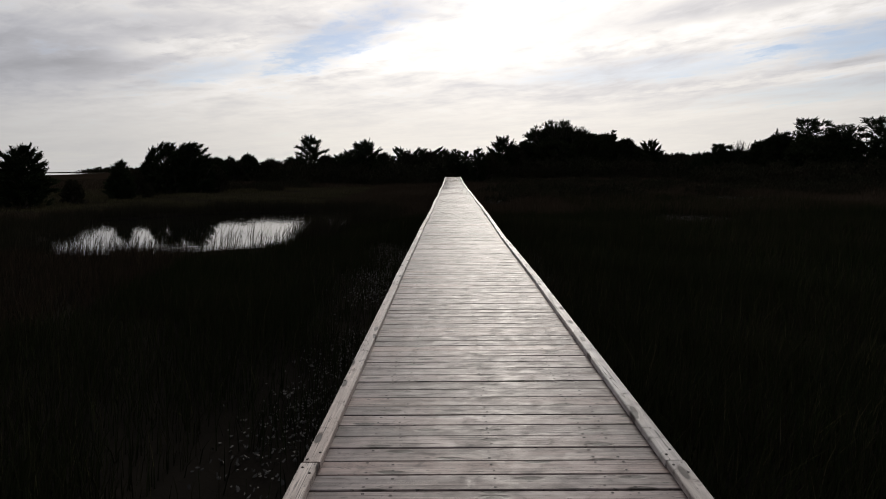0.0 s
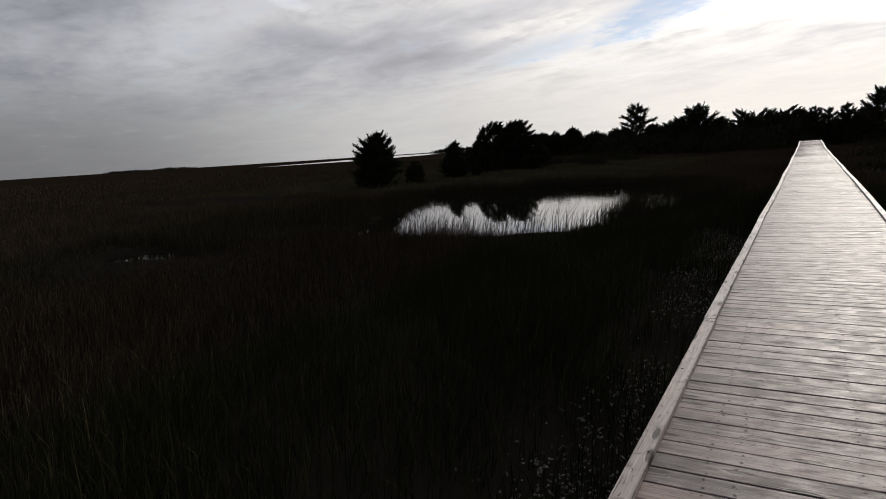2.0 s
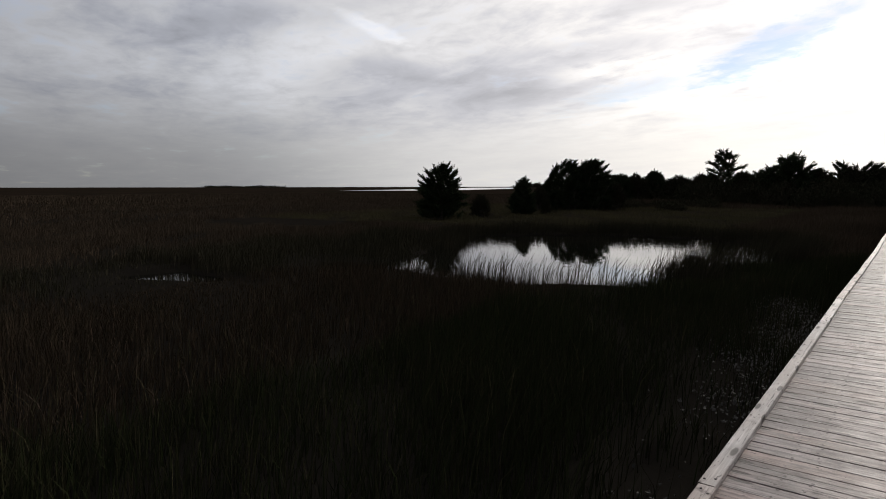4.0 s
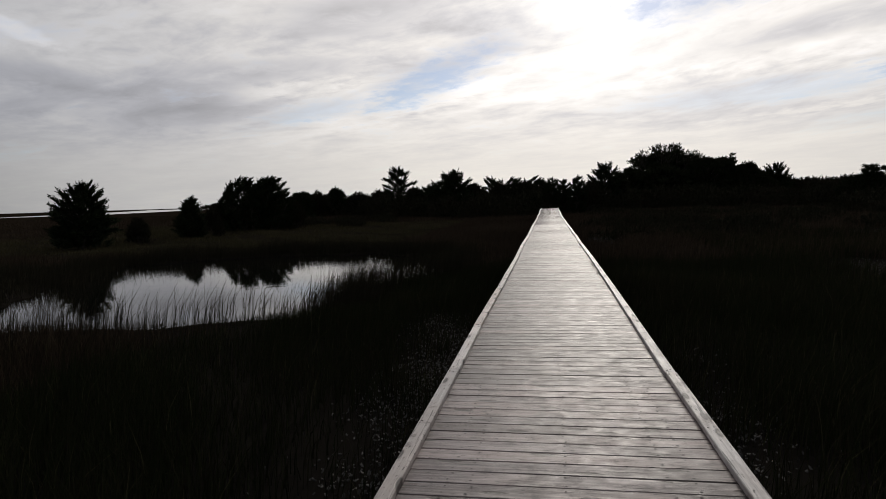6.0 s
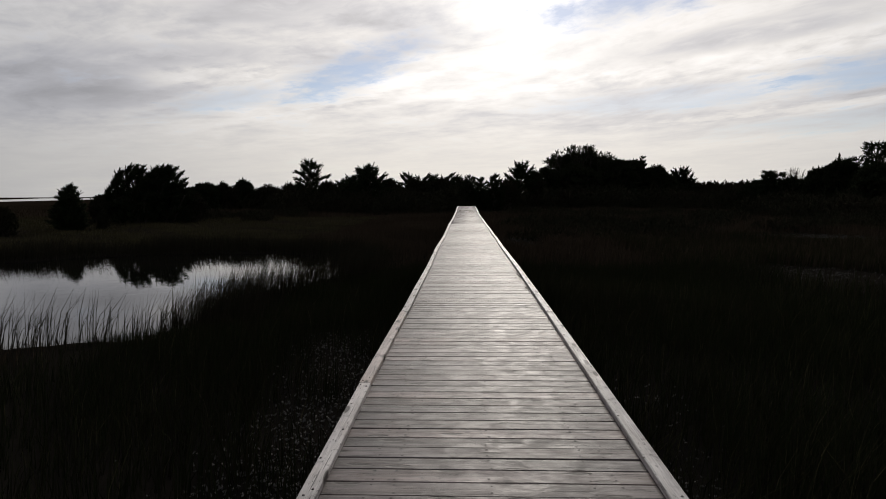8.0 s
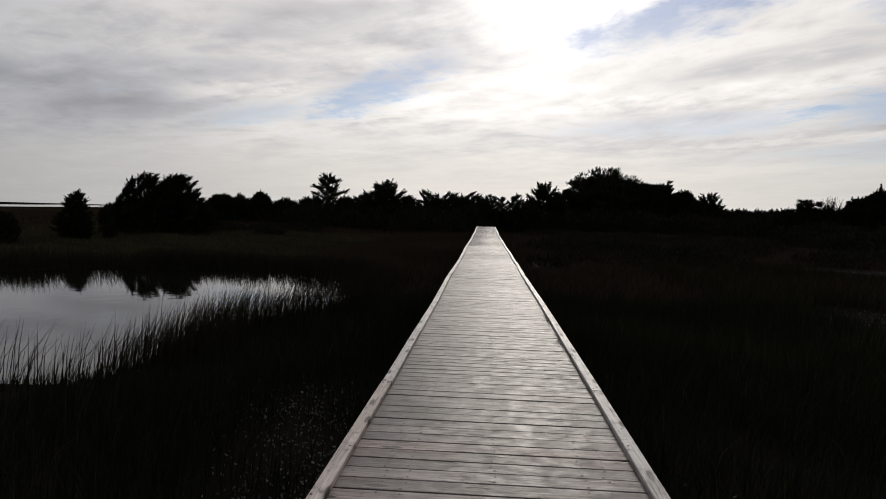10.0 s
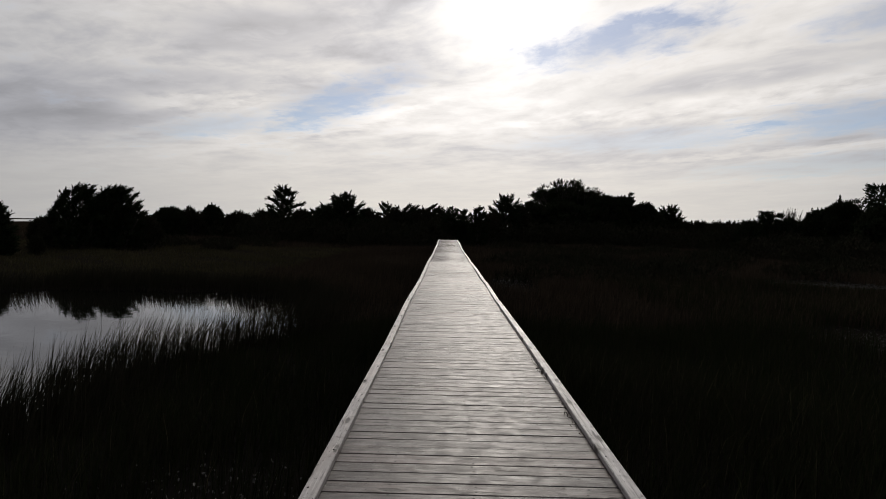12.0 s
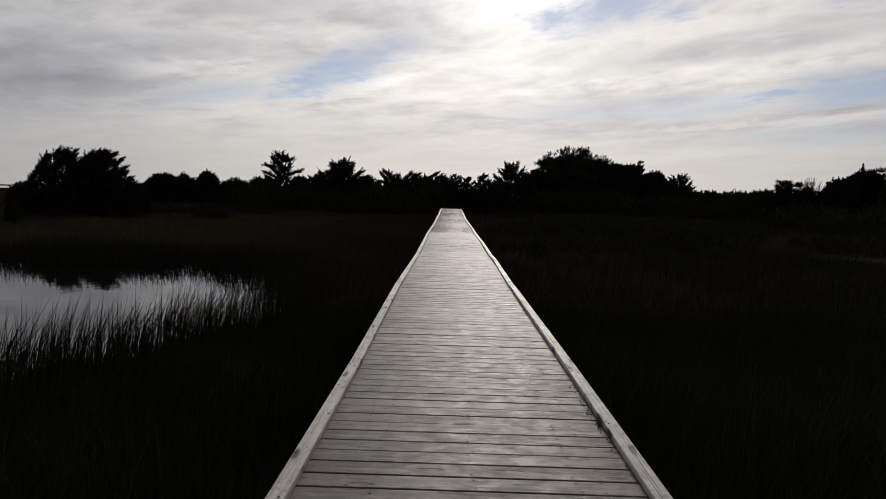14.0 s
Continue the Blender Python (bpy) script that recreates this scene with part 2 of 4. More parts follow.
def mud_material():
    m, n, b = material("marsh_mud", 0.95, 0.0)
    p = n.add("ShaderNodeNewGeometry").outputs["Position"]
    big = n.noise(p, 0.05, 4.0, 0.6)
    mid = n.noise(p, 0.9, 6.0, 0.65)
    fine = n.noise(p, 22.0, 5.0, 0.65)
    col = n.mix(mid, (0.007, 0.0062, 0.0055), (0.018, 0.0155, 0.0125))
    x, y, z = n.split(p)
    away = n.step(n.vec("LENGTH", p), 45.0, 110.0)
    # far off, the shade within the grass canopy is put into the ground colour
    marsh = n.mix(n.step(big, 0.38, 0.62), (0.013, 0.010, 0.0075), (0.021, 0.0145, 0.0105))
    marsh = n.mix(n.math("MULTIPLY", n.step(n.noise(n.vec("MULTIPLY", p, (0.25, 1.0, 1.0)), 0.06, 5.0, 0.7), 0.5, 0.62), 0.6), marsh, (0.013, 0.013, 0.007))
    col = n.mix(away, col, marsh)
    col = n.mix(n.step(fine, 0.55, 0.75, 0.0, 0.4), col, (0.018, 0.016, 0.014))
    n.put(col, b.inputs["Base Color"])
    n.put(n.step(mid, 0.35, 0.65, 0.85, 1.0), b.inputs["Roughness"])
    bump(n, b, n.math("ADD", mid, n.math("MULTIPLY", fine, 0.3)), 0.7, 0.05)
    return m


def water_material():
    m, n, b = material("pond_water", 0.03, 0.5)
    b.inputs["Base Color"].default_value = (0.005, 0.005, 0.004, 1)
    b.inputs["IOR"].default_value = 1.33
    p = n.add("ShaderNodeNewGeometry").outputs["Position"]
    rip = n.math("ADD", n.noise(p, 1.6, 3.0, 0.5), n.math("MULTIPLY", n.noise(p, 9.0, 2.0), 0.12))
    bump(n, b, rip, 0.07, 0.03)
    return m


def plain(name, dark, pale, scale, rough, spec=0.3):
    m, n, b = material(name, rough, spec)
    p = n.add("ShaderNodeNewGeometry").outputs["Position"]
    n.put(n.mix(n.noise(p, scale, 5.0, 0.6), dark, pale), b.inputs["Base Color"])
    return m


BARK, MUD, WATER = bark_material(), mud_material(), water_material()
SHELL = plain("bleached_shell", (0.03, 0.028, 0.026), (0.19, 0.18, 0.168), 9.0, 0.8, 0.1)
NAIL = plain("rusty_nail", (0.02, 0.015, 0.013), (0.06, 0.045, 0.04), 40.0, 0.6)

# ---- mesh helpers ----
rng = np.random.default_rng(7)


def raw_mesh(name, verts, tris, mat):
    me = bpy.data.meshes.new(name)
    verts, tris = np.asarray(verts, np.float32), np.asarray(tris, np.int32)
    me.vertices.add(len(verts))
    me.vertices.foreach_set("co", verts.ravel())
    me.loops.add(tris.size)
    me.loops.foreach_set("vertex_index", tris.ravel())
    me.polygons.add(len(tris))
    me.polygons.foreach_set("loop_start", np.arange(0, tris.size, 3, dtype=np.int32))
    me.update(calc_edges=True)
    me.materials.append(mat)
    return me


def bm_mesh(name, bm, mat):
    me = bpy.data.meshes.new(name)
    bm.to_mesh(me)
    bm.free()
    me.materials.append(mat)
    return me


def part(name, me, parent, label="", m=None):
    ob = new(name, me)
    ob.parent = parent
    if m is not None:
        ob.matrix_basis = m
    return tagged(ob, label)


def smooth(a, b, v):
    t = np.clip((v - a) / (b - a), 0, 1)
    return t * t * (3 - 2 * t)


def timber(length, width, thick, chamfer, axis, bow=0.0):
    """A sawn board with eased edges, its length along axis, its top at z = 0."""
    w, c = width / 2, chamfer
    prof = [(-w, -thick), (w, -thick), (w, -c), (w - c, -bow * 0.3), (0.0, -bow), (-w + c, -bow * 0.3), (-w, -c)]
    bm = bmesh.new()
    ends = []
    for s in (-length / 2, length / 2):
        ends.append([bm.verts.new((s, a, z) if axis == "x" else (a, s, z)) for a, z in prof])
    k = len(prof)
    for i in range(k):
        bm.faces.new((ends[0][i], ends[0][(i + 1) % k], ends[1][(i + 1) % k], ends[1][i]))
    bm.faces.new(ends[0]), bm.faces.new(ends[1])
    bmesh.ops.recalc_face_normals(bm, faces=bm.faces)
    return bm


# ---- ground and water ----
WATER_Z, MUD_Z = -1.20, -1.10
POND = np.array([(-16.6, 18.7), (-14.2, 19.5), (-12.2, 19.3), (-10.6, 19.6), (-9.0, 19.9), (-7.2, 20.4), (-5.6, 21.0), (-5.5, 22.4), (-5.9, 24.2), (-5.5, 26.0),
                 (-4.7, 27.8), (-4.0, 29.6), (-3.9, 31.8), (-4.9, 34.6), (-6.3, 36.8), (-9.4, 38.3), (-13.5, 38.0), (-17.2, 36.2), (-20.2, 33.0),
                 (-18.8, 28.6), (-16.4, 24.6), (-14.9, 21.4), (-16.4, 20.0)])
POOL = np.array([(-19.8, 13.2), (-17.8, 13.4), (-16.6, 14.3), (-17.4, 15.3), (-19.4, 14.9)])


def inside_depth(poly, x, y):
    """Distance to the outline, positive inside."""
    a, b = poly, np.roll(poly, -1, 0)
    best, odd = np.full(np.shape(x), 1e9), np.zeros(np.shape(x), bool)
    for (ax, ay), (bx, by) in zip(a, b):
        dx, dy = bx - ax, by - ay
        t = np.clip(((x - ax) * dx + (y - ay) * dy) / (dx * dx + dy * dy), 0, 1)
        best = np.minimum(best, np.hypot(x - ax - t * dx, y - ay - t * dy))
        cross = (ay > y) != (by > y)
        odd ^= cross & (x < ax + (y - ay) * dx / (dy if dy else 1e-9))
    return np.where(odd, best, -best)


def wet(x, y):
    edge = 0.22 * np.sin(x * 2.1 + y * 0.7) + 0.18 * np.sin(y * 2.9 - x * 1.3)
    return np.maximum(inside_depth(POND, x, y), inside_depth(POOL, x, y)) + edge


def ground_z(x, y):
    r = np.hypot(x, y - 10)
    z = MUD_Z + 0.03 * np.sin(x * 0.9 + 1.3 * np.sin(y * 0.5)) + 0.025 * np.sin(y * 1.1 + x * 0.4)
    z = z + 0.45 * smooth(45, 100, r) + 0.2 * np.exp(-(x / 0.6) ** 2)
    return z - 0.5 * smooth(-0.5, 0.9, wet(x, y))


# the gully of lank grass, coloured dark as in shade, round the pond and along the pool
GULLY = np.array([(-22.6, 8.0), (-23.2, 19.0), (-24.0, 25.0), (-22.0, 32.5), (-20.5, 37.5), (-15.0, 41.0), (-9.0, 41.4), (-5.6, 39.4), (-4.0, 35.0), (-4.0, 31.0),
                  (-8.0, 30.0), (-14.0, 30.0), (-15.0, 24.0), (-16.0, 18.0), (-16.5, 10.0)])


def in_gully(x, y):
    return inside_depth(GULLY, x, y) + 0.3 * np.sin(x * 1.7 + y) > 0


def axis_steps(dense_lo, dense_hi, step):
    core = np.arange(dense_lo, dense_hi + step, step)
    out = step * np.cumsum(1.22 ** np.arange(1, 42))
    return np.concatenate([dense_lo - out[::-1], core, dense_hi + out])


def grid_sheet(name, xs, ys, height, mat):
    gx, gy = np.meshgrid(xs, ys)
    v = np.stack([gx, gy, height(gx, gy)], -1).reshape(-1, 3)
    w = len(xs)
    i = (np.arange(len(ys) - 1)[:, None] * w + np.arange(w - 1)[None]).ravel()
    t = np.concatenate([np.stack([i, i + 1, i + w + 1], 1), np.stack([i, i + w + 1, i + w], 1)])
    me = raw_mesh(name, v, t, mat)
    me.shade_smooth()
    return me


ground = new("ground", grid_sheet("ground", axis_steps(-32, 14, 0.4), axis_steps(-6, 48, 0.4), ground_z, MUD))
tagged(ground, "dark muddy salt marsh ground between the grass", "ground", kind="structure")


def water_sheet(poly, grow, z):
    mid = poly.mean(0)
    bm = bmesh.new()
    bm.faces.new([bm.verts.new((*(mid + (p - mid) * grow), z)) for p in poly])
    bmesh.ops.triangulate(bm, faces=bm.faces)
    bmesh.ops.recalc_face_normals(bm, faces=bm.faces)
    return bm_mesh("water", bm, WATER)


tagged(new("pond_water", water_sheet(POND, 1.12, WATER_Z)), "still tidal pond reflecting the cloudy sky", "pond", kind="structure")
tagged(new("pool_water", water_sheet(POOL, 1.15, WATER_Z)), "small still pool among brown marsh grass", "pool", kind="structure")
CREEK = np.array([(-262.0, 250.0), (-214.0, 276.0), (-310.0, 520.0), (-540.0, 1000.0), (-690.0, 1000.0), (-430.0, 580.0), (-330.0, 400.0)])
tagged(new("creek_water", water_sheet(CREEK, 1.0, -0.6)), "far bright strip of tidal creek water", "creek", kind="structure")


# ---- grass ----
def blades(x, y, h, w, lean, lean_dir, spread, base=None, joints=True):
    """Blades of grass: tapered, bent; two faces and a tip each, or one tall triangle."""
    k = len(x)
    z = (ground_z(x, y) if base is None else base) - 0.03
    turn = rng.uniform(0, 2 * np.pi, k)
    sx, sy = np.cos(turn) * w / 2, np.sin(turn) * w / 2
    a = lean_dir + rng.normal(0, spread, k)
    tip = h * lean
    dx, dy = np.cos(a) * tip, np.sin(a) * tip
    zt = z + h * np.sqrt(np.maximum(1 - lean ** 2, 0.1))
    if joints:
        zm = z + (zt - z) * 0.55
        v = np.stack([np.stack(q, -1) for q in (
            (x - sx, y - sy, z), (x + sx, y + sy, z), (x + dx * 0.3 + sx * 0.8, y + dy * 0.3 + sy * 0.8, zm),
            (x + dx * 0.3 - sx * 0.8, y + dy * 0.3 - sy * 0.8, zm), (x + dx, y + dy, zt))], 1).reshape(-1, 3)
        o = np.arange(k)[:, None] * 5
        t = np.concatenate([o + [[0, 1, 2]], o + [[0, 2, 3]], o + [[3, 2, 4]]])
    else:
        v = np.stack([np.stack(q, -1) for q in ((x - sx, y - sy, z), (x + sx, y + sy, z), (x + dx, y + dy, zt))], 1).reshape(-1, 3)
        t = np.arange(k * 3).reshape(-1, 3)
    return v, t


def patchy(x, y, s, seed):
    """Smooth variation between 0 and 1 over the plan."""
    q = np.zeros_like(x)
    g = np.random.default_rng(seed)
    for o in range(5):
        a, p, f = g.uniform(0, 6.28), g.uniform(0, 6.28), s * 1.7 ** o
        q += np.sin((x * np.cos(a) + y * np.sin(a)) * f + p) / 1.3 ** o
    return np.clip(0.5 + q / 4.5, 0, 1)


def bare_mud(x, y):
    """Where the ground lies open beside the boardwalk."""
    left = smooth(-3.3, -2.3, x) * (x < 0) * smooth(1.5, 4.0, y) * (1 - smooth(20.5, 23.0, y))
    right = (1 - smooth(2.0, 2.9, x)) * (x > 0) * smooth(11.5, 13.0, y) * (1 - smooth(17.0, 19.0, y))
    shore = 0.6 * ((x > -20.5) & (x < -16.0) & (y > 11.0) & (y < 15.5) | (x > -17.5) & (x < -6.0) & (y > 17.5) & (y < 21.0))
    for cx, cy, rx, ry in ((11.0, 28.8, 2.1, 3.2), (19.6, 45.8, 3.8, 4.6), (-5.7, 73.6, 2.4, 2.6), (2.9, 43.0, 1.1, 3.0)):
        shore = np.maximum(shore, 1.15 * (((x - cx) / rx) ** 2 + ((y - cy) / ry) ** 2 < 1))
    return np.clip(np.clip(left + right, 0, 1) * (0.45 + 0.75 * patchy(x, y, 1.7, 3)) + shore, 0, 1.2)


def scatter(x0, x1, y0, y1, per_m2):
    k = int((x1 - x0) * (y1 - y0) * per_m2)
    x, y = rng.uniform(x0, x1, k), rng.uniform(y0, y1, k)
    keep = (np.abs(x) > 1.02 + 0.12 * rng.random(k)) & (wet(x, y) < -0.12) & (rng.random(k) > bare_mud(x, y) * 0.88)
    return x[keep], y[keep]


def grass_stand(x0, x1, y0, y1, per_m2, tall, wide, mat, label, joints=True, lean=0.28, gully=None):
    x, y = scatter(x0, x1, y0, y1, per_m2)
    if gully is not None:
        keep = in_gully(x, y) == gully
        x, y = x[keep], y[keep]
    tuft = patchy(x, y, 0.9, 11)
    keep = rng.random(len(x)) < 0.35 + 0.9 * tuft
    x, y, tuft = x[keep], y[keep], tuft[keep]
    tall = tall * (1 - 0.72 * np.exp(-((x + 14.5) ** 2 / 12 + (y - 11.5) ** 2 / 8)))
    tall = tall * np.where(y < 31, 1 - 0.5 * smooth(-2.6, -0.6, inside_depth(POND, x, y)), 1.0)
    tall = tall * (1 - 0.6 * smooth(-4.0, -1.5, inside_depth(POOL, x, y)) * (y < 15))
    h = tall * (0.55 + 0.45 * tuft) * rng.uniform(0.6, 1.15, len(x))
    l = np.abs(rng.normal(lean, 0.16, len(x))).clip(0, 0.85)
    v, t = blades(x, y, h, rng.uniform(0.7, 1.3, len(x)) * wide, l, 0.3, 1.3, joints=joints)
    return tagged(new("marsh_grass", raw_mesh("marsh_grass", v, t, mat)), label, "marsh grass", kind="stuff")


GREEN = "dense dark green marsh grass growing in mud"
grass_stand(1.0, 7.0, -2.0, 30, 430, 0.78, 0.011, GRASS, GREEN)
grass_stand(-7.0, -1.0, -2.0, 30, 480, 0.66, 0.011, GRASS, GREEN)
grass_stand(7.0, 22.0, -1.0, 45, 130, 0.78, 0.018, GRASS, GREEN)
grass_stand(-20.0, -7.0, -2.0, 24, 230, 0.7, 0.014, GRASS_MIXED, "dense dull brown cordgrass between boardwalk and pond", gully=False)
# shade on this backlit bank is put into the grass by the dark colour
grass_stand(-24.5, -3.5, 8.0, 42, 150, 0.85, 0.018, REED, "tall lank grass, coloured dark as in shade, in the gully round the pond", gully=True)
STALKS = leafy("dry_grass_stalks", [(0.04, 0.045, 0.02), (0.07, 0.066, 0.032), (0.11, 0.09, 0.055)])
for x0, x1, many in ((1.0, 9.0, 26), (-9.0, -1.2, 9)):
    grass_stand(x0, x1, -2.0, 26, many, 0.85, 0.008, STALKS, "sparse dry straw-coloured stalks among the dark grass", lean=0.35)
BROWN = "dry brown cordgrass covering the open marsh"
grass_stand(1.0, 26.0, 30, 78, 75, 0.75, 0.026, GRASS_BROWN, BROWN)
grass_stand(-9.0, -1.0, 30, 78, 110, 0.65, 0.022, GRASS_BROWN, BROWN, gully=False)
grass_stand(-45.0, -20.0, -6, 30, 80, 0.55, 0.024, GRASS_BROWN, BROWN, joints=False, gully=False)
grass_stand(-32.0, -20.0, 24, 38, 100, 0.5, 0.022, GRASS_BROWN, "brown cordgrass on the far bank of the pond", gully=False)
grass_stand(-48.0, -4.0, 38, 46, 80, 0.35, 0.024, GRASS_PALE, "short yellowish marsh hay beyond the pond", joints=False, gully=False)
grass_stand(-48.0, -9.0, 46, 78, 55, 0.35, 0.03, GRASS_PALE, "short yellowish marsh hay beyond the pond", joints=False)
grass_stand(-85.0, -45.0, -10, 80, 22, 0.5, 0.05, GRASS_BROWN, BROWN, joints=False)
grass_stand(-170.0, -85.0, -10, 150, 4.5, 0.6, 0.16, GRASS_BROWN, BROWN, joints=False)
grass_stand(-85.0, -48.0, 78, 150, 9, 0.6, 0.1, GRASS_BROWN, BROWN, joints=False)
grass_stand(-50.0, 60.0, 77, 98, 26, 0.7, 0.055, GRASS_BROWN, BROWN, joints=False)
grass_stand(22.0, 60.0, 5, 80, 35, 0.7, 0.05, GRASS_BROWN, BROWN, joints=False)


def reeds(points, spread, count, tall, label):
    """Tall separate reeds along the water's edge, leaning with the wind."""
    p = np.array(points)
    seg = rng.integers(0, len(p) - 1, count)
    f = rng.random(count)[:, None]
    q = p[seg] * (1 - f) + p[seg + 1] * f + rng.normal(0, 1, (count, 2)) * spread
    x, y = q[:, 0], q[:, 1]
    h = tall * rng.uniform(0.45, 1.2, count)
    v, t = blades(x, y, h, rng.uniform(0.009, 0.016, count), np.abs(rng.normal(0.3, 0.17, count)).clip(0, 0.8), 0.0, 0.5,
                  base=np.maximum(ground_z(x, y), WATER_Z - 0.1))
    tagged(new("reeds", raw_mesh("reeds", v, t, REED)), label, "reeds", kind="stuff")


reeds(POND[4:8] + (0.1, -0.1), 0.3, 420, 1.05, "sparse dark reeds leaning over the pond edge")
reeds(POND[0:5] + (0.0, -0.2), 0.5, 900, 1.0, "dark reeds on the pond edge")
reeds(POND[6:13] + (0.3, 0.0), 0.45, 3600, 1.05, "dense dark reeds along the pond shore")
reeds(POND[12:16] + (0.4, 0.3), 0.5, 2600, 0.9, "dense dark reeds along the pond shore")
reeds(POND[15:21] + (-0.2, 0.6), 0.5, 4500, 0.85, "dense dark reeds on the far pond shore")


# ---- trees ----
def unit(v):
    return v / (np.linalg.norm(v, axis=-1, keepdims=True) + 1e-9)


def tufts(c, direction, size, leaves, slim, stray=0.35):
    """Sprays of small pointed leaves set along twigs that start at c and reach along direction."""
    k = len(c)
    aim = unit(direction + rng.normal(0, stray, (k, 3)))
    f = np.tile(np.linspace(0.0, 1.0, leaves), k)
    long = np.repeat(size, leaves)
    d = unit(np.repeat(aim, leaves, 0) + rng.normal(0, 0.5, (k * leaves, 3)))
    side = unit(np.cross(d, rng.normal(0, 1, (k * leaves, 3))))
    root = np.repeat(c, leaves, 0) + np.repeat(aim, leaves, 0) * (f * long)[:, None] + rng.normal(0, 0.15, (k * leaves, 3)) * (long * (1.05 - f))[:, None]
    s = long * rng.uniform(0.28, 0.55, k * leaves) * (1.15 - 0.5 * f)
    v = np.stack([root - side * (s * slim)[:, None], root + side * (s * slim)[:, None], root + d * s[:, None]], 1)
    # the dense heart of each spray: two crossed spear shapes
    one = unit(np.cross(aim, rng.normal(0, 1, (k, 3))))
    w = (size * (0.1 + slim * 0.25))[:, None]
    hearts = [np.stack([c - o * w, c + o * w, c + aim * size[:, None] * 0.95], 1) for o in (one, np.cross(aim, one))]
    v = np.concatenate([v] + hearts).reshape(-1, 3)
    return v, np.arange(len(v)).reshape(-1, 3)


def limb(bm, a, b, ra, rb, sides=6):
    a, b = Vector(a), Vector(b)
    q = (b - a).to_track_quat("Z", "Y")
    rings = []
    for p, r in ((a, ra), ((a + b) / 2 + Vector((0, 0, (b - a).length * 0.04)), (ra + rb) / 2), (b, rb)):
        rings.append([bm.verts.new(p + q @ Vector((math.cos(i * 2 * math.pi / sides) * r, math.sin(i * 2 * math.pi / sides) * r, 0))) for i in range(sides)])
    for r0, r1 in zip(rings, rings[1:]):
        for i in range(sides):
            bm.faces.new((r0[i], r0[(i + 1) % sides], r1[(i + 1) % sides], r1[i]))
    bm.faces.new(rings[-1])


class Growth:
    """The limbs of one tree and the places of its leaf sprays."""

    def __init__(self):
        self.limbs, self.at, self.aim, self.size = [], [], [], []

    def spray(self, at, aim, size):
        self.at.append(at), self.aim.append(aim), self.size.append(size)

    def bough(self, a, b, thick, size, droop=0.0, steps=5, fan=0.75):
        """A branch from a to b with side twigs to left and right, each ending in a spray."""
        a, b = np.asarray(a, float), np.asarray(b, float)
        run = b - a
        long = np.linalg.norm(run)
        ahead = run / (long + 1e-9)
        across = unit(np.cross(ahead, (0, 0, 1.0)) + 1e-6)
        self.limbs.append((a, b, thick, thick * 0.25))
        for i in range(steps):
            s = 0.3 + 0.7 * (i + 0.5) / steps
            p = a + run * s + (0, 0, -droop * s * (1 - s))
            self.spray(p, ahead, size * rng.uniform(0.8, 1.15))
            for way in (-1, 1):
                turn = unit(ahead + across * way * fan + (0, 0, rng.uniform(-0.1, 0.35)))
                q = p + turn * long * 0.2 * (1.15 - s) * rng.uniform(0.5, 1.2)
                self.spray(q, turn, size * rng.uniform(0.7, 1.1) * (1.15 - 0.4 * s))
        self.spray(b - ahead * size * 0.5, ahead, size * 1.25)

    def fill(self, count, tall, wide, low, high, size, deep=0.7, lean=0.0):
        """Sprays in the shaded heart of the crown."""
        for _ in range(count):
            a, q = rng.uniform(0, 6.28), math.sqrt(rng.random())
            z = low + (high - low) * rng.random() * (1 - 0.45 * q * q)
            r = wide * 0.5 * q * (0.95 - 0.25 * z / tall)
            self.spray(np.array((math.cos(a) * r + lean * z, math.sin(a) * r * deep, z)), np.array((math.cos(a) * q, math.sin(a) * q, 0.9)), size * rng.uniform(0.7, 1.3))


def cedar_growth(tall, wide, tip, open_top):
    """A red cedar: boughs rising all round one trunk. tip: how pointed it is, 0 to 1."""
    o = Growth()
    thick = 0.03 * tall + 0.012 * wide
    lean = 0.05 * wide
    o.limbs += [((0, 0, -0.15), (lean * 0.5, 0, tall * 0.45), thick, thick * 0.6), ((lean * 0.5, 0, tall * 0.45), (lean, 0, tall * 0.9), thick * 0.6, thick * 0.12)]
    count = 34 if open_top else 54
    for i in range(count):
        f = (i + 0.5) / count
        ang = i * 2.39996 + rng.uniform(-0.35, 0.35)
        round_top = math.sqrt(max(0.02, 1 - (max(0.0, f - 0.3) / 0.72) ** 2)) * (0.86 + 0.14 * min(1, f / 0.3))
        reach = wide / 2 * ((1 - tip) * round_top + tip * (1.02 - f) ** 0.8) * rng.uniform(0.66, 1.12)
        rise = radians((8 + 38 * f) if open_top else (12 + 42 * f ** 1.3)) + rng.uniform(-0.3, 0.3)
        z1 = tall * (0.13 + 0.84 * f) + rng.uniform(-0.03, 0.03) * tall
        z0 = max(0.1, z1 - math.tan(rise) * reach)
        stem = lean * z0 / tall
        o.bough((stem, 0, z0), (stem + math.cos(ang) * reach, math.sin(ang) * reach, min(z1, tall * 0.97)), thick * 0.3, wide * (0.125 if open_top else 0.13) + 0.08, steps=4 if reach < wide * 0.25 else 5)
    o.bough((lean, 0, tall * 0.72), (lean * 1.4, 0, tall * 0.98), thick * 0.2, wide * 0.09 + 0.06, steps=4)
    o.fill(190 if open_top else 270, tall, wide * (0.86 - 0.3 * tip), 0.1, tall * (0.62 if open_top else 0.84), wide * 0.11 + 0.1, 1.0)
    return o


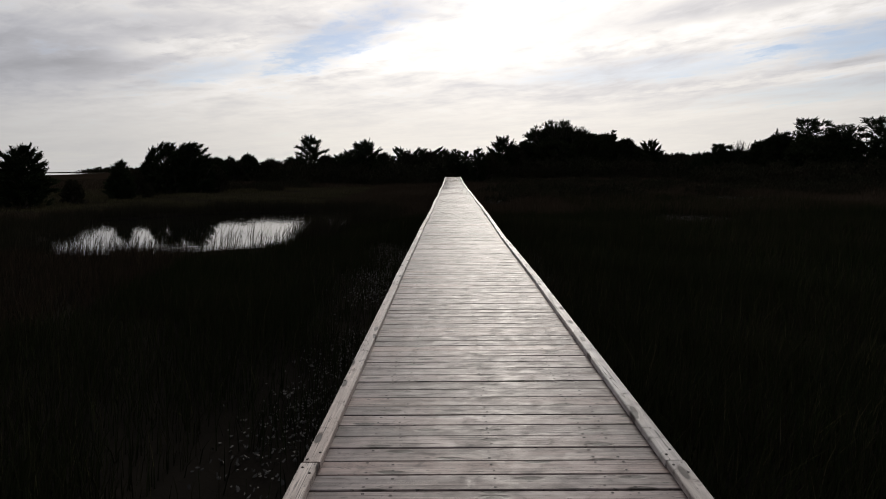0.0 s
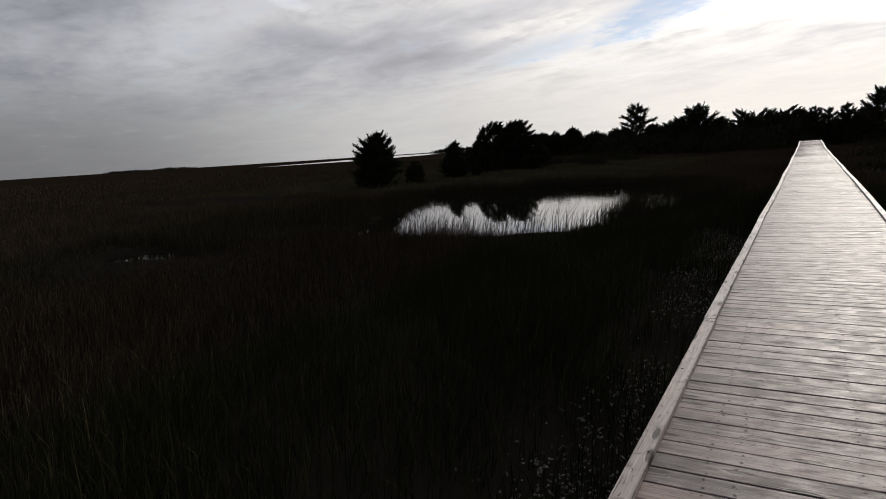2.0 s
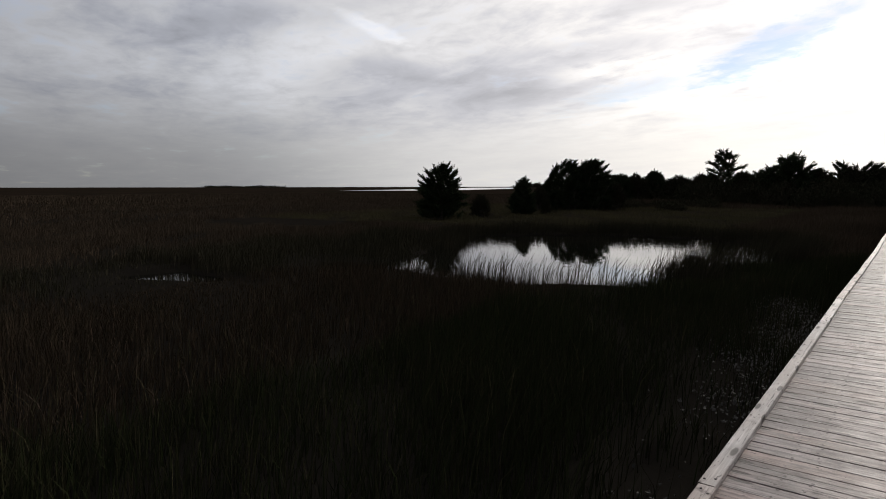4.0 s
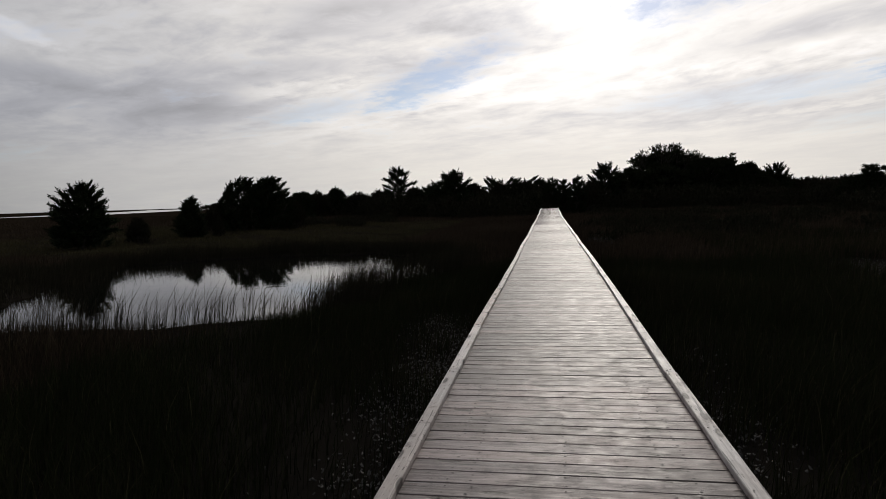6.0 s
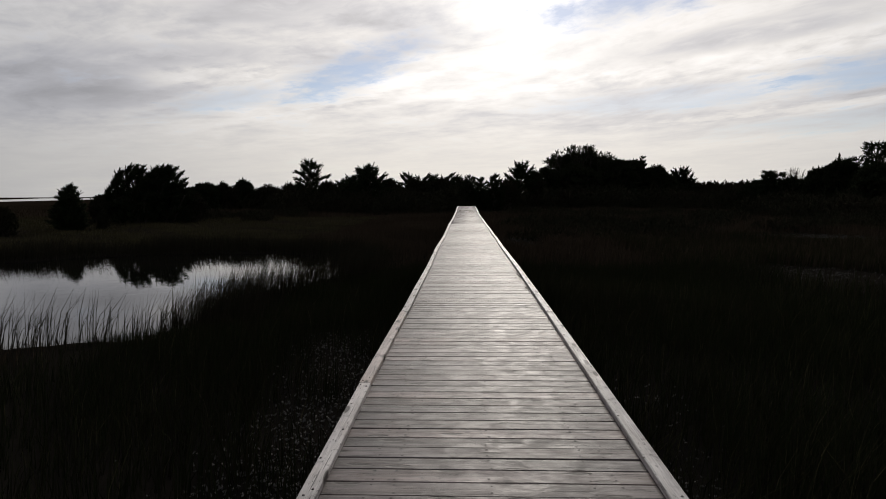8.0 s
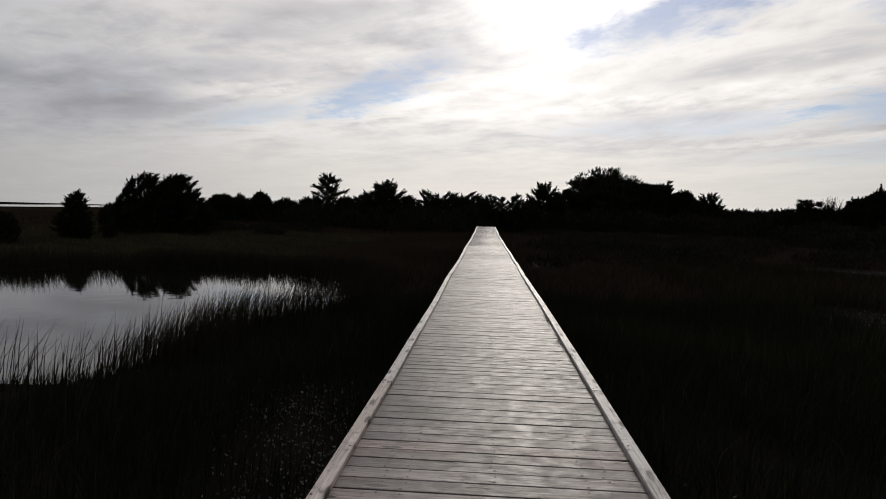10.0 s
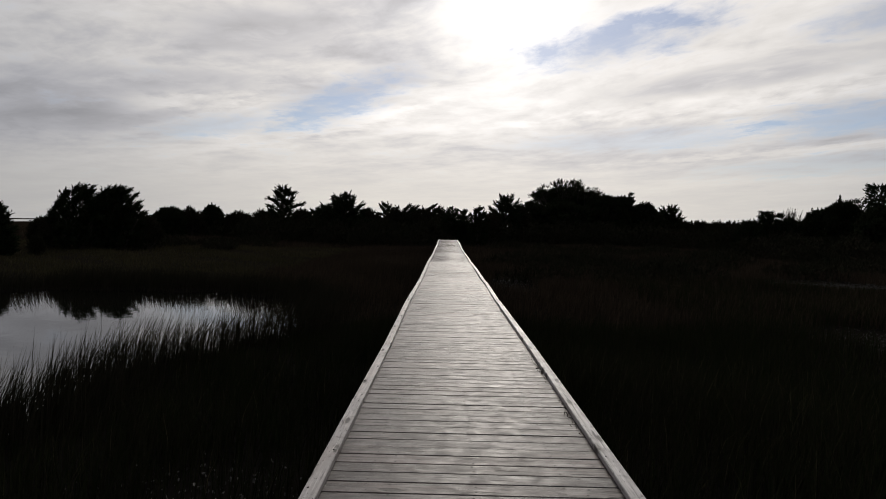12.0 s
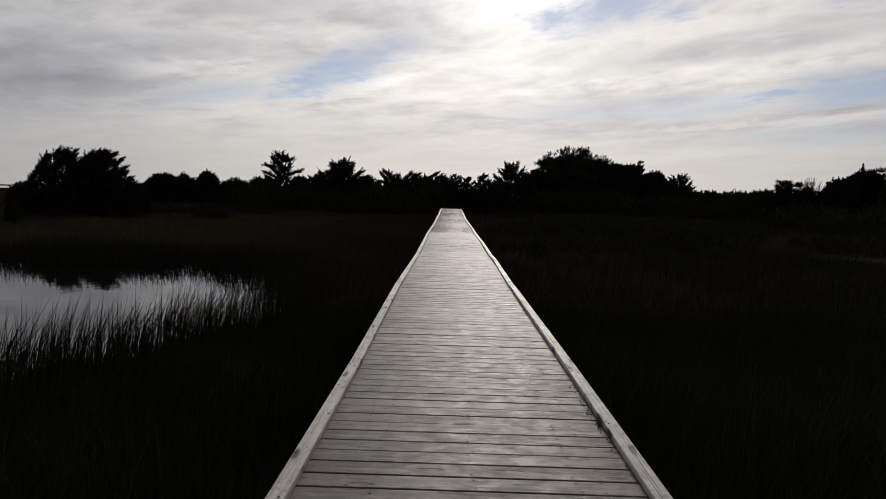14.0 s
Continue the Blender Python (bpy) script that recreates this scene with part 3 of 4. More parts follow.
def wind_growth(tall, wide, flow):
    """A cedar shorn by the sea wind: several leaders under one slanting dome of plumes that stream to leeward."""
    o = Growth()
    thick = 0.03 * tall + 0.012 * wide
    leaders = []
    for i in range(5):
        fx = (i - 2) * 0.19
        head = np.array((fx * wide + flow * 0.06 * wide, rng.uniform(-0.16, 0.16) * wide, tall * (0.5 + rng.uniform(-0.05, 0.05))))
        o.limbs.append(((fx * 0.25 * wide, 0, -0.15), tuple(head), thick * 0.7, thick * 0.3))
        leaders.append(head)
    for i in range(96):
        fx, fy = ((i * 0.61803) % 1.0) - 0.5, ((i * 0.7548) % 1.0) - 0.5
        dome = (1 - abs(2 * fx) ** 2.6 * 0.62) * (1 - abs(2 * fy) ** 3 * 0.4)
        layer = 1.0 if i % 5 < 3 else rng.uniform(0.25, 0.75)
        end = np.array((fx * wide, fy * wide * 0.7, tall * (dome * layer * rng.uniform(0.9, 1.06)) * 0.99))
        go = unit(np.array((flow * 0.75 + fx * 0.9, fy * 0.7, 0.72)))
        long = wide * rng.uniform(0.16, 0.27)
        start = end - go * long
        start[2] = max(start[2], 0.12)
        near = min(leaders, key=lambda h: np.linalg.norm(h - start))
        o.limbs.append((tuple(near * (0.75, 0.75, 0.8)), tuple(start), thick * 0.22, thick * 0.14))
        o.bough(start, end, thick * 0.15, wide * 0.07 + 0.2, steps=4, fan=0.6)
    o.fill(520, tall, wide * 1.02, 0.1, tall * 0.93, wide * 0.07 + 0.2, 0.8)
    return o


def oak_growth(tall, wide, fine):
    """A live oak: limbs fork again and again up to a dome. fine: thin twigs that let the sky through."""
    o = Growth()
    thick = 0.025 * tall + 0.012 * wide
    fork = np.array((0, 0, tall * 0.26))
    o.limbs.append(((0, 0, -0.2), tuple(fork), thick * 1.5, thick))
    majors = 9
    for i in range(majors):
        a = i * 2 * math.pi / majors + rng.uniform(-0.25, 0.25)
        out = 0.62 if i % 3 else 0.2
        knee = fork + (math.cos(a) * wide * 0.5 * out * 0.6, math.sin(a) * wide * 0.5 * out * 0.6, tall * rng.uniform(0.16, 0.28))
        o.limbs.append((tuple(fork), tuple(knee), thick * 0.6, thick * 0.32))
        for j in range(4):
            a2 = a + (j - 1.5) * 0.42 + rng.uniform(-0.15, 0.15)
            r2 = wide * 0.5 * min(0.92, out * (0.8 + 0.22 * j) + rng.uniform(-0.1, 0.1))
            top2 = math.sqrt(max(0.05, 1 - (2 * r2 / wide) ** 2))
            elbow = np.array((math.cos(a2) * r2 * 0.85, math.sin(a2) * r2 * 0.85, tall * (0.36 + 0.42 * top2 * rng.uniform(0.75, 1.05))))
            o.limbs.append((tuple(knee), tuple(elbow), thick * 0.3, thick * 0.14))
            for k in range(6):
                d = unit(np.array((math.cos(a2), math.sin(a2), 1.0 + top2)) + rng.normal(0, 0.55, 3))
                end = elbow + d * wide * rng.uniform(0.07, 0.15)
                lid = tall * (0.36 + 0.63 * math.sqrt(max(0.03, 1 - min(1.0, (2 * math.hypot(end[0], end[1]) / wide) ** 2))))
                end[2] = min(end[2], lid * rng.uniform(0.94, 1.0))
                o.limbs.append((tuple(elbow), tuple(end), thick * 0.12, thick * 0.05))
                for m in range(8 if fine else 7):
                    d2 = unit(d + rng.normal(0, 0.7, 3))
                    twig = end + d2 * wide * rng.uniform(0.01, 0.05) * (1, 1, 0.7)
                    if fine and m < 4:
                        o.limbs.append((tuple(end), tuple(twig), thick * 0.05, thick * 0.025))
                    o.spray(twig, d2 + (0, 0, 0.3), (0.34 if fine else 0.5) * rng.uniform(0.6, 1.2) * (0.55 + 0.045 * wide))
    o.fill(620, tall, wide * 0.94, 0.1, tall * (0.6 if fine else 0.9), 0.55 + 0.02 * wide, 1.0)
    return o


def pine_growth(tall, wide):
    """A flat-topped coastal pine: bare upper limbs that carry level plates of needles, gaps between."""
    o = Growth()
    thick = 0.028 * tall + 0.012 * wide
    o.limbs += [((0, 0, -0.2), (0.04 * wide, 0, tall * 0.5), thick, thick * 0.65), ((0.04 * wide, 0, tall * 0.5), (0.08 * wide, 0, tall * 0.86), thick * 0.65, thick * 0.2)]
    plates = 15
    for i in range(plates):
        f = (i + 0.5) / plates
        a = i * 2.4 + rng.uniform(-0.3, 0.3)
        r = wide * 0.5 * rng.uniform(0.3, 0.8) * (1 - 0.45 * f ** 3)
        c = np.array((math.cos(a) * r + 0.08 * wide * f, math.sin(a) * r, tall * (0.3 + 0.66 * f)))
        o.limbs.append(((0.06 * wide * f, 0, c[2] * 0.8), tuple(c), thick * 0.3, thick * 0.1))
        span = wide * rng.uniform(0.17, 0.25)
        for _ in range(60):
            b, q = rng.uniform(0, 6.28), math.sqrt(rng.random())
            p = c + (math.cos(b) * span * q, math.sin(b) * span * q, tall * 0.04 * rng.uniform(-1, 1))
            o.spray(p, np.array((math.cos(b) * 0.9, math.sin(b) * 0.9, 0.5)), 0.26 + 0.04 * wide * rng.uniform(0.7, 1.3))
    o.fill(520, tall, wide * 0.98, 0.1, tall * 0.72, 0.5 + 0.03 * wide, 1.0)
    return o


def bush_growth(tall, wide):
    """A dense shrub of many stems, ragged on top."""
    o = Growth()
    for i in range(60):
        a, q = i * 2.4, math.sqrt((i + 0.5) / 60)
        r = wide * 0.5 * q * rng.uniform(0.8, 1.05)
        end = np.array((math.cos(a) * r, math.sin(a) * r, tall * (0.3 + 0.7 * math.sqrt(max(0.02, 1 - q * q))) * rng.uniform(0.8, 1.0)))
        start = end * (0.55, 0.55, 0.45)
        o.limbs.append((tuple(end * (0.15, 0.15, 0.0) - (0, 0, 0.1)), tuple(start), 0.012 * tall + 0.01, 0.008 * tall + 0.005))
        o.bough(start, end, 0.008 * tall + 0.005, 0.06 * wide + 0.05 * tall + 0.04, steps=4)
    o.fill(160, tall, wide, 0.05, tall * 0.8, 0.06 * wide + 0.05 * tall + 0.06, 1.0)
    return o


def tree(name, label, x, y, top, wide, style, mat, seed=1):
    """A tapered trunk with limbs and a crown of leaf sprays. top: height of the tip; wide: breadth of the crown."""
    global rng
    rng = np.random.default_rng(seed)
    z0 = float(ground_z(np.array(x), np.array(y)))
    tall = top - z0
    root = new(name)
    root.location = (x, y, z0)
    grown = {"cedar": lambda: cedar_growth(tall, wide, 0.12, False), "tiered": lambda: cedar_growth(tall, wide, 0.38, True), "spire": lambda: cedar_growth(tall, wide, 0.85, False),
             "wind": lambda: wind_growth(tall, wide, 1.0), "oak": lambda: oak_growth(tall, wide, False), "fine": lambda: oak_growth(tall, wide, True),
             "pine": lambda: pine_growth(tall, wide), "bush": lambda: bush_growth(tall, wide)}[style]()
    bm = bmesh.new()
    for n, (a, b, ra, rb) in enumerate(grown.limbs):
        limb(bm, a, b, ra, rb, 8 if n < 2 else 5 if ra > 0.05 else 3)
    part("trunk", bm_mesh("trunk", bm, BARK), root, "dark tapered trunk with limbs")
    at, aim, size = np.array(grown.at), np.array(grown.aim), np.array(grown.size)
    at[:, 2] = np.maximum(at[:, 2], 0.08)
    v, t = tufts(at, aim, size, 9 if style == "fine" else 12, {"oak": 0.45, "fine": 0.3, "bush": 0.34}.get(style, 0.2), 0.3 if style in ("oak", "fine", "bush") else 0.16)
    part("crown", raw_mesh("crown", v, t, mat), root, "dark uneven crown of small leaves")
    return tagged(root, label, "tree" if style != "bush" else "bush")


CEDAR_LABEL = "dark windswept red cedar standing in the marsh"
ROW_LABEL = "dark evergreen in the tree line behind the marsh"
LOW_LABEL = "dark rounded bush in the tree line behind the marsh"
tree("cedar_tree", "lone dark windswept cedar on the open marsh", -31.3, 44.6, 3.3, 4.0, "cedar", CEDAR, seed=3)
tree("bush", "tiny dark bush beside the lone cedar", -31.0, 50.0, 0.85, 1.7, "bush", BRUSH, seed=4)
tree("bush", "small dark bush alone on the open marsh", -28.0, 56.5, 0.5, 0.9, "bush", BRUSH, seed=5)
tree("cedar_tree", CEDAR_LABEL, -29.7, 55.0, 2.3, 2.9, "spire", CEDAR, seed=6)
tree("cedar_tree", "broad dark windswept cedar leaning away from the sea", -30.4, 66.0, 4.05, 5.2, "wind", CEDAR, seed=7)
tree("cedar_tree", CEDAR_LABEL, -29.2, 68.0, 4.1, 4.0, "wind", CEDAR, seed=12)
tree("cedar_tree", CEDAR_LABEL, -28.1, 67.0, 4.15, 4.6, "wind", CEDAR, seed=8)
tree("bush", "low dark bush at the foot of a cedar", -32.7, 64.0, 1.7, 1.9, "bush", BRUSH, seed=9)
tree("bush", "low dark bush at the foot of a cedar", -26.0, 68.0, 1.9, 2.6, "bush", BRUSH, seed=10)
ROW = [  # x, y, top, wide, style
    (-37.5, 98.0, 3.4, 4.4, "oak"), (-35.4, 100.0, 3.5, 4.0, "bush"), (-34.1, 104.0, 4.2, 3.3, "oak"), (-30.7, 106.0, 3.1, 6.2, "bush"),
    (-23.5, 102.0, 6.8, 6.6, "tiered"), (-26.6, 104.0, 3.5, 4.6, "bush"), (-20.3, 101.0, 3.8, 3.4, "bush"), (-17.6, 97.0, 3.7, 3.4, "cedar"),
    (-12.8, 89.0, 5.2, 5.8, "cedar"), (-15.1, 91.0, 4.0, 3.8, "cedar"), (-10.2, 92.0, 3.9, 3.6, "bush"), (-8.2, 95.0, 4.5, 4.2, "tiered"), (-4.9, 97.0, 4.2, 4.0, "wind"),
    (-1.9, 97.0, 4.15, 4.4, "wind"), (0.2, 88.0, 3.9, 2.8, "cedar"), (1.7, 90.0, 3.7, 2.6, "cedar"), (3.3, 86.0, 3.95, 2.6, "cedar"),
    (5.4, 94.0, 3.6, 3.6, "bush"), (-3.4, 95.0, 3.9, 4.2, "bush"), (-6.6, 94.0, 4.0, 3.8, "bush"), (-0.8, 94.0, 3.6, 3.8, "bush"), (8.2, 106.0, 6.4, 5.4, "cedar"), (10.6, 108.0, 5.2, 3.6, "bush"),
]
for i, (x, y, top, wide, style) in enumerate(ROW):
    low = style == "bush"
    tagged(tree("bush" if low else "evergreen_tree", LOW_LABEL if low else ROW_LABEL, x, y, top, wide, style, BRUSH if low else CEDAR, seed=20 + i), group="tree line behind the marsh")
tree("oak_tree", "broad domed oak with fine twigs above the tree line", 19.5, 118.0, 9.9, 14.2, "fine", OAK, seed=51)
OAKS = [(19.4, 121.0, 8.6, 12.4, "oak"), (22.6, 119.0, 8.7, 8.0, "oak"), (13.4, 114.0, 6.3, 5.6, "oak"), (18.2, 112.0, 6.4, 8.0, "oak"), (24.6, 113.0, 7.5, 7.4, "oak"), (27.6, 116.0, 7.7, 7.0, "oak"), (31.2, 115.0, 6.6, 6.4, "oak"), (29.2, 115.5, 7.8, 3.0, "spire"),
        (34.0, 118.0, 4.9, 5.6, "oak")]
for i, (x, y, top, wide, style) in enumerate(OAKS):
    tagged(tree("oak_tree" if style == "oak" else "evergreen_tree", "dark rounded oak in the tree line" if style == "oak" else ROW_LABEL, x, y, top, wide, style, OAK, seed=60 + i), group="tree line behind the marsh")
tree("evergreen_tree", "small ragged evergreen apart from the oaks", 39.0, 125.0, 6.2, 5.4, "cedar", CEDAR, seed=71)
for i, (x, y, top, wide) in enumerate([(43.5, 132.0, 4.0, 7.0), (48.4, 135.0, 3.8, 7.4), (53.0, 138.0, 3.7, 7.0), (57.0, 140.0, 4.0, 7.6), (62.0, 142.0, 4.2, 8.0), (68.0, 145.0, 4.2, 8.0), (74.0, 150.0, 4.4, 9.0)]):
    tree("bush", "low dark thicket far behind the marsh", x, y, top, wide, "bush", BRUSH, seed=80 + i)
RIGHT = [(35.3, 84.0, 4.1, 3.3, "pine"), (33.2, 84.0, 3.0, 3.0, "bush"), (37.6, 84.0, 3.5, 3.6, "bush"), (39.8, 82.0, 4.6, 3.6, "oak"), (41.1, 80.0, 5.8, 4.2, "oak"), (42.9, 77.0, 6.9, 5.6, "pine"), (45.2, 74.0, 5.9, 4.6, "pine"),
         (42.2, 75.0, 4.6, 5.6, "oak"), (45.6, 76.0, 5.2, 6.4, "oak"), (48.6, 72.0, 6.6, 6.0, "pine"), (52.0, 68.0, 6.0, 6.4, "oak"), (57.0, 62.0, 5.8, 7.0, "pine")]
for i, (x, y, top, wide, style) in enumerate(RIGHT):
    tree({"oak": "oak_tree", "pine": "pine_tree"}.get(style, "bush"), {"oak": "dark rounded oak beside the marsh", "pine": "dark flat-topped coastal pine beside the marsh"}.get(style, "low dark bush among the coastal pines"),
         x, y, top, wide, style, OAK if style == "oak" else CEDAR, seed=90 + i)


def bare_shrub(x, y, top, wide, seed):
    """A leafless shrub of thin upright branches."""
    g = random.Random(seed)
    z0 = float(ground_z(np.array(x), np.array(y)))
    root = new("bare_shrub")
    root.location = (x, y, z0)
    for _ in range(26):
        bm = bmesh.new()
        a, f = g.uniform(0, 6.28), g.random() ** 0.5
        mid = Vector((math.cos(a) * f * wide * 0.25, math.sin(a) * f * wide * 0.25, (top - z0) * g.uniform(0.4, 0.55)))
        limb(bm, (mid.x * 0.2, mid.y * 0.2, -0.1), mid, 0.06, 0.035, 4)
        for _ in range(8):
            tip = Vector((mid.x * g.uniform(1.2, 2.4) + g.uniform(-0.6, 0.6), mid.y * 1.6 + g.uniform(-0.6, 0.6), (top - z0) * g.uniform(0.62, 1.0) * (1 - 0.12 * f)))
            limb(bm, mid, tip, 0.028, 0.01, 3)
        part("branch", bm_mesh("branch", bm, BARK), root)
    tagged(root, "leafless grey shrub with thin upright branches", "shrub")


bare_shrub(39.0, 86.0, 5.0, 3.4, 5)
rng = np.random.default_rng(19)


def brush(name, label, centres, size, leaves):
    """Tangled low brush: leaf tufts heaped into mounds."""
    vs, ts, off = [], [], 0
    for x, y, wide, tall in centres:
        k = int(26 * wide * tall / (size * size * 6)) + 30
        a, r = rng.uniform(0, 6.28, k), np.sqrt(rng.random(k)) * wide / 2
        px, py = x + np.cos(a) * r, y + np.sin(a) * r
        dome = np.sqrt(np.maximum(0.05, 1 - (r / (wide / 2)) ** 2))
        p = np.stack([px, py, ground_z(px, py) + tall * dome * rng.uniform(0.1, 1.0, k)], 1)
        v, t = tufts(p, np.tile((0.15, 0.0, 0.8), (k, 1)), np.full(k, size) * rng.uniform(0.7, 1.3, k), leaves, 0.26)
        vs.append(v), ts.append(t + off)
        off += len(v)
    tagged(new(name, raw_mesh(name, np.concatenate(vs), np.concatenate(ts), BRUSH)), label, "brush", kind="stuff")


belt = [(x + rng.uniform(-1.5, 1.5), 92 + 10 * math.sin(x * 0.13) + rng.uniform(-3, 6) + abs(x) * 0.12, rng.uniform(4, 7), rng.uniform(2.6, 3.6)) for x in np.arange(-39, 40, 1.25)]
belt += [(x, y, 7.0, 2.6) for x, y in ((40, 120), (44, 124), (49, 128), (54, 132), (60, 136), (66, 140), (72, 144))]
brush("thicket", "unbroken dark thicket under the tree line", belt, 0.5, 7)
edge = [(rng.uniform(29, 58), rng.uniform(62, 84), rng.uniform(3, 5.5), rng.uniform(1.4, 2.8)) for _ in range(64)]
brush("thicket", "dark thicket under the coastal trees", edge, 0.4, 7)
low = [(rng.uniform(4, 46), rng.uniform(44, 82), rng.uniform(2.5, 6.5), rng.uniform(0.6, 1.15)) for _ in range(70)]
low += [(rng.uniform(-36, -18), rng.uniform(66, 84), rng.uniform(2.0, 4.5), rng.uniform(0.5, 1.0)) for _ in range(22)]
brush("low_shrubs", "low brown marsh shrubs scattered before the trees", low, 0.3, 6)


def far_woods(x0, x1, y0, y1, tall, seed):
    """A faint low line of woods on the horizon."""
    g = np.random.default_rng(seed)
    k = 900
    f = np.sort(g.random(k))
    x, y = x0 + (x1 - x0) * f + g.normal(0, 4, k), y0 + (y1 - y0) * f + g.normal(0, 12, k)
    h = tall * (0.35 + 0.65 * patchy(f * 60, f * 11, 0.8, seed)) * np.clip(np.minimum(f, 1 - f) * 9, 0.1, 1)
    p = np.stack([x, y, -0.6 + h * g.random(k)], 1)
    v, t = tufts(p, np.tile((0, 0, 0.8), (k, 1)), h * 0.5 + 0.8, 6, 1.2)
    tagged(new("far_woods", raw_mesh("far_woods", v, t, BRUSH)), "faint dark line of woods on the horizon", "woods", kind="stuff")


far_woods(-900, -560, 1500, 1300, 9, 1)
far_woods(-2100, -1250, 1300, 1000, 6, 2)
far_woods(-3200, -2000, 1000, 200, 5, 3)


# ---- shells and stranded debris on the mud ----
def shells(spots, label):
    vs, ts, off = [], [], 0
    for cx, cy, rx, ry, k in spots:
        for _ in range(k * 2):
            x, y = cx + rng.normal(0, rx * 1.3), cy + rng.normal(0, ry)
            if abs(x) < 1.05:
                continue
            z = float(ground_z(np.array(x), np.array(y))) + rng.uniform(0.01, 0.05)
            r, w = rng.uniform(0.011, 0.029), rng.uniform(0.3, 0.75)
            turn = Euler((rng.normal(0, 0.7), rng.normal(0, 0.7), rng.uniform(0, 6.28))).to_matrix()
            ring = [Vector((math.cos(a) * r, math.sin(a) * r * w, 0.35 * r * math.cos(2 * a))) for a in np.arange(6) * math.pi / 3]
            pts = [Vector((0, 0, r * 0.45))] + ring
            vs += [tuple(turn @ p + Vector((x, y, z))) for p in pts]
            ts += [(off, off + 1 + i, off + 1 + (i + 1) % 6) for i in range(6)]
            off += 7
    tagged(new("oyster_shells", raw_mesh("oyster_shells", vs, ts, SHELL)), label, "shells", kind="stuff")


shells([(-1.75, 6.0, 0.24, 0.9, 320), (-1.75, 8.3, 0.2, 0.7, 160), (-1.8, 12.4, 0.24, 0.6, 160), (-1.85, 14.8, 0.28, 0.8, 420), (-1.95, 17.2, 0.36, 1.0, 360), (-2.3, 19.7, 0.45, 0.7, 240)],
       "bleached oyster shells scattered on mud by the boardwalk")
shells([(1.75, 14.2, 0.24, 0.9, 240), (2.2, 17.0, 0.3, 0.4, 30)], "few bleached oyster shells in mud beside boardwalk")
shells([(11.0, 29.9, 0.9, 1.0, 260), (19.8, 47.3, 1.6, 1.3, 1500), (-5.7, 74.0, 1.6, 1.5, 300), (2.9, 44.4, 0.5, 1.0, 140)], "pale shell banks lying between patches of grass")


def litter(y0, y1, count):
    """Dark wet leaf litter caught against the foot of the kerb."""
    y = y0 + (y1 - y0) * (0.5 + rng.normal(0, 0.2, count)).clip(0, 1)
    p = np.stack([0.855 - np.abs(rng.normal(0, 0.018, count)), y, np.full(count, 0.004)], 1)
    v, t = tufts(p, np.tile((0.0, 0.3, 0.4), (count, 1)), rng.uniform(0.008, 0.022, count), 5, 0.5, 1.0)
    tagged(new("leaf_litter", raw_mesh("leaf_litter", v, t, BRUSH)), "dark wet leaf litter caught along the kerb", "litter", kind="stuff")


litter(18.9, 20.0, 34)
litter(20.2, 21.8, 52)


# ---- boardwalk ----
def deck_z(y):
    return 0.26 * float(smooth(52, 76, np.array(y))) + 0.012 * math.sin(y * 0.7) * min(1.0, max(0.0, (y - 20) / 10))


def deck_x(y):
    return -0.04 * float(smooth(22, 50, np.array(y))) + 0.012 * math.sin(y * 0.42)


boardwalk = tagged(new("boardwalk"), "long straight weathered grey wooden boardwalk over the marsh", "boardwalk", kind="structure")
PITCH, DECK_START, DECK_END, LONG, KERB_LEN = 0.1495, -7.34, 77.8, 1.90, 4.88
g = random.Random(11)
pile_me = bm_mesh("pile", timber(1.5, 0.14, 0.14, 0.012, "y"), PILE)
beam_me = bm_mesh("beam", timber(1.72, 0.09, 0.19, 0.006, "x"), PILE)
string_me = bm_mesh("stringer", timber(KERB_LEN, 0.045, 0.19, 0.004, "y"), PILE)
y = DECK_START + 0.3
while y < DECK_END:
    z = deck_z(y)
    part("beam", beam_me, boardwalk, m=pose(deck_x(y), y, z - 0.235))
    for s in (-0.78, 0.78):
        part("pile", pile_me, boardwalk, m=pose(deck_x(y) + s, y + 0.12, z - 0.05 - 0.75, 90, 0, 0) @ Matrix.Translation((0, 0, 0.07)))
    y += KERB_LEN / 2
k = DECK_START
while k < DECK_END - 0.5:
    for s in (-0.64, -0.02, 0.6):
        mid = min(k + KERB_LEN / 2, DECK_END - KERB_LEN / 2)
        part("stringer", string_me, boardwalk, m=pose(deck_x(mid) + s, mid, deck_z(mid) - 0.042))
    k += KERB_LEN

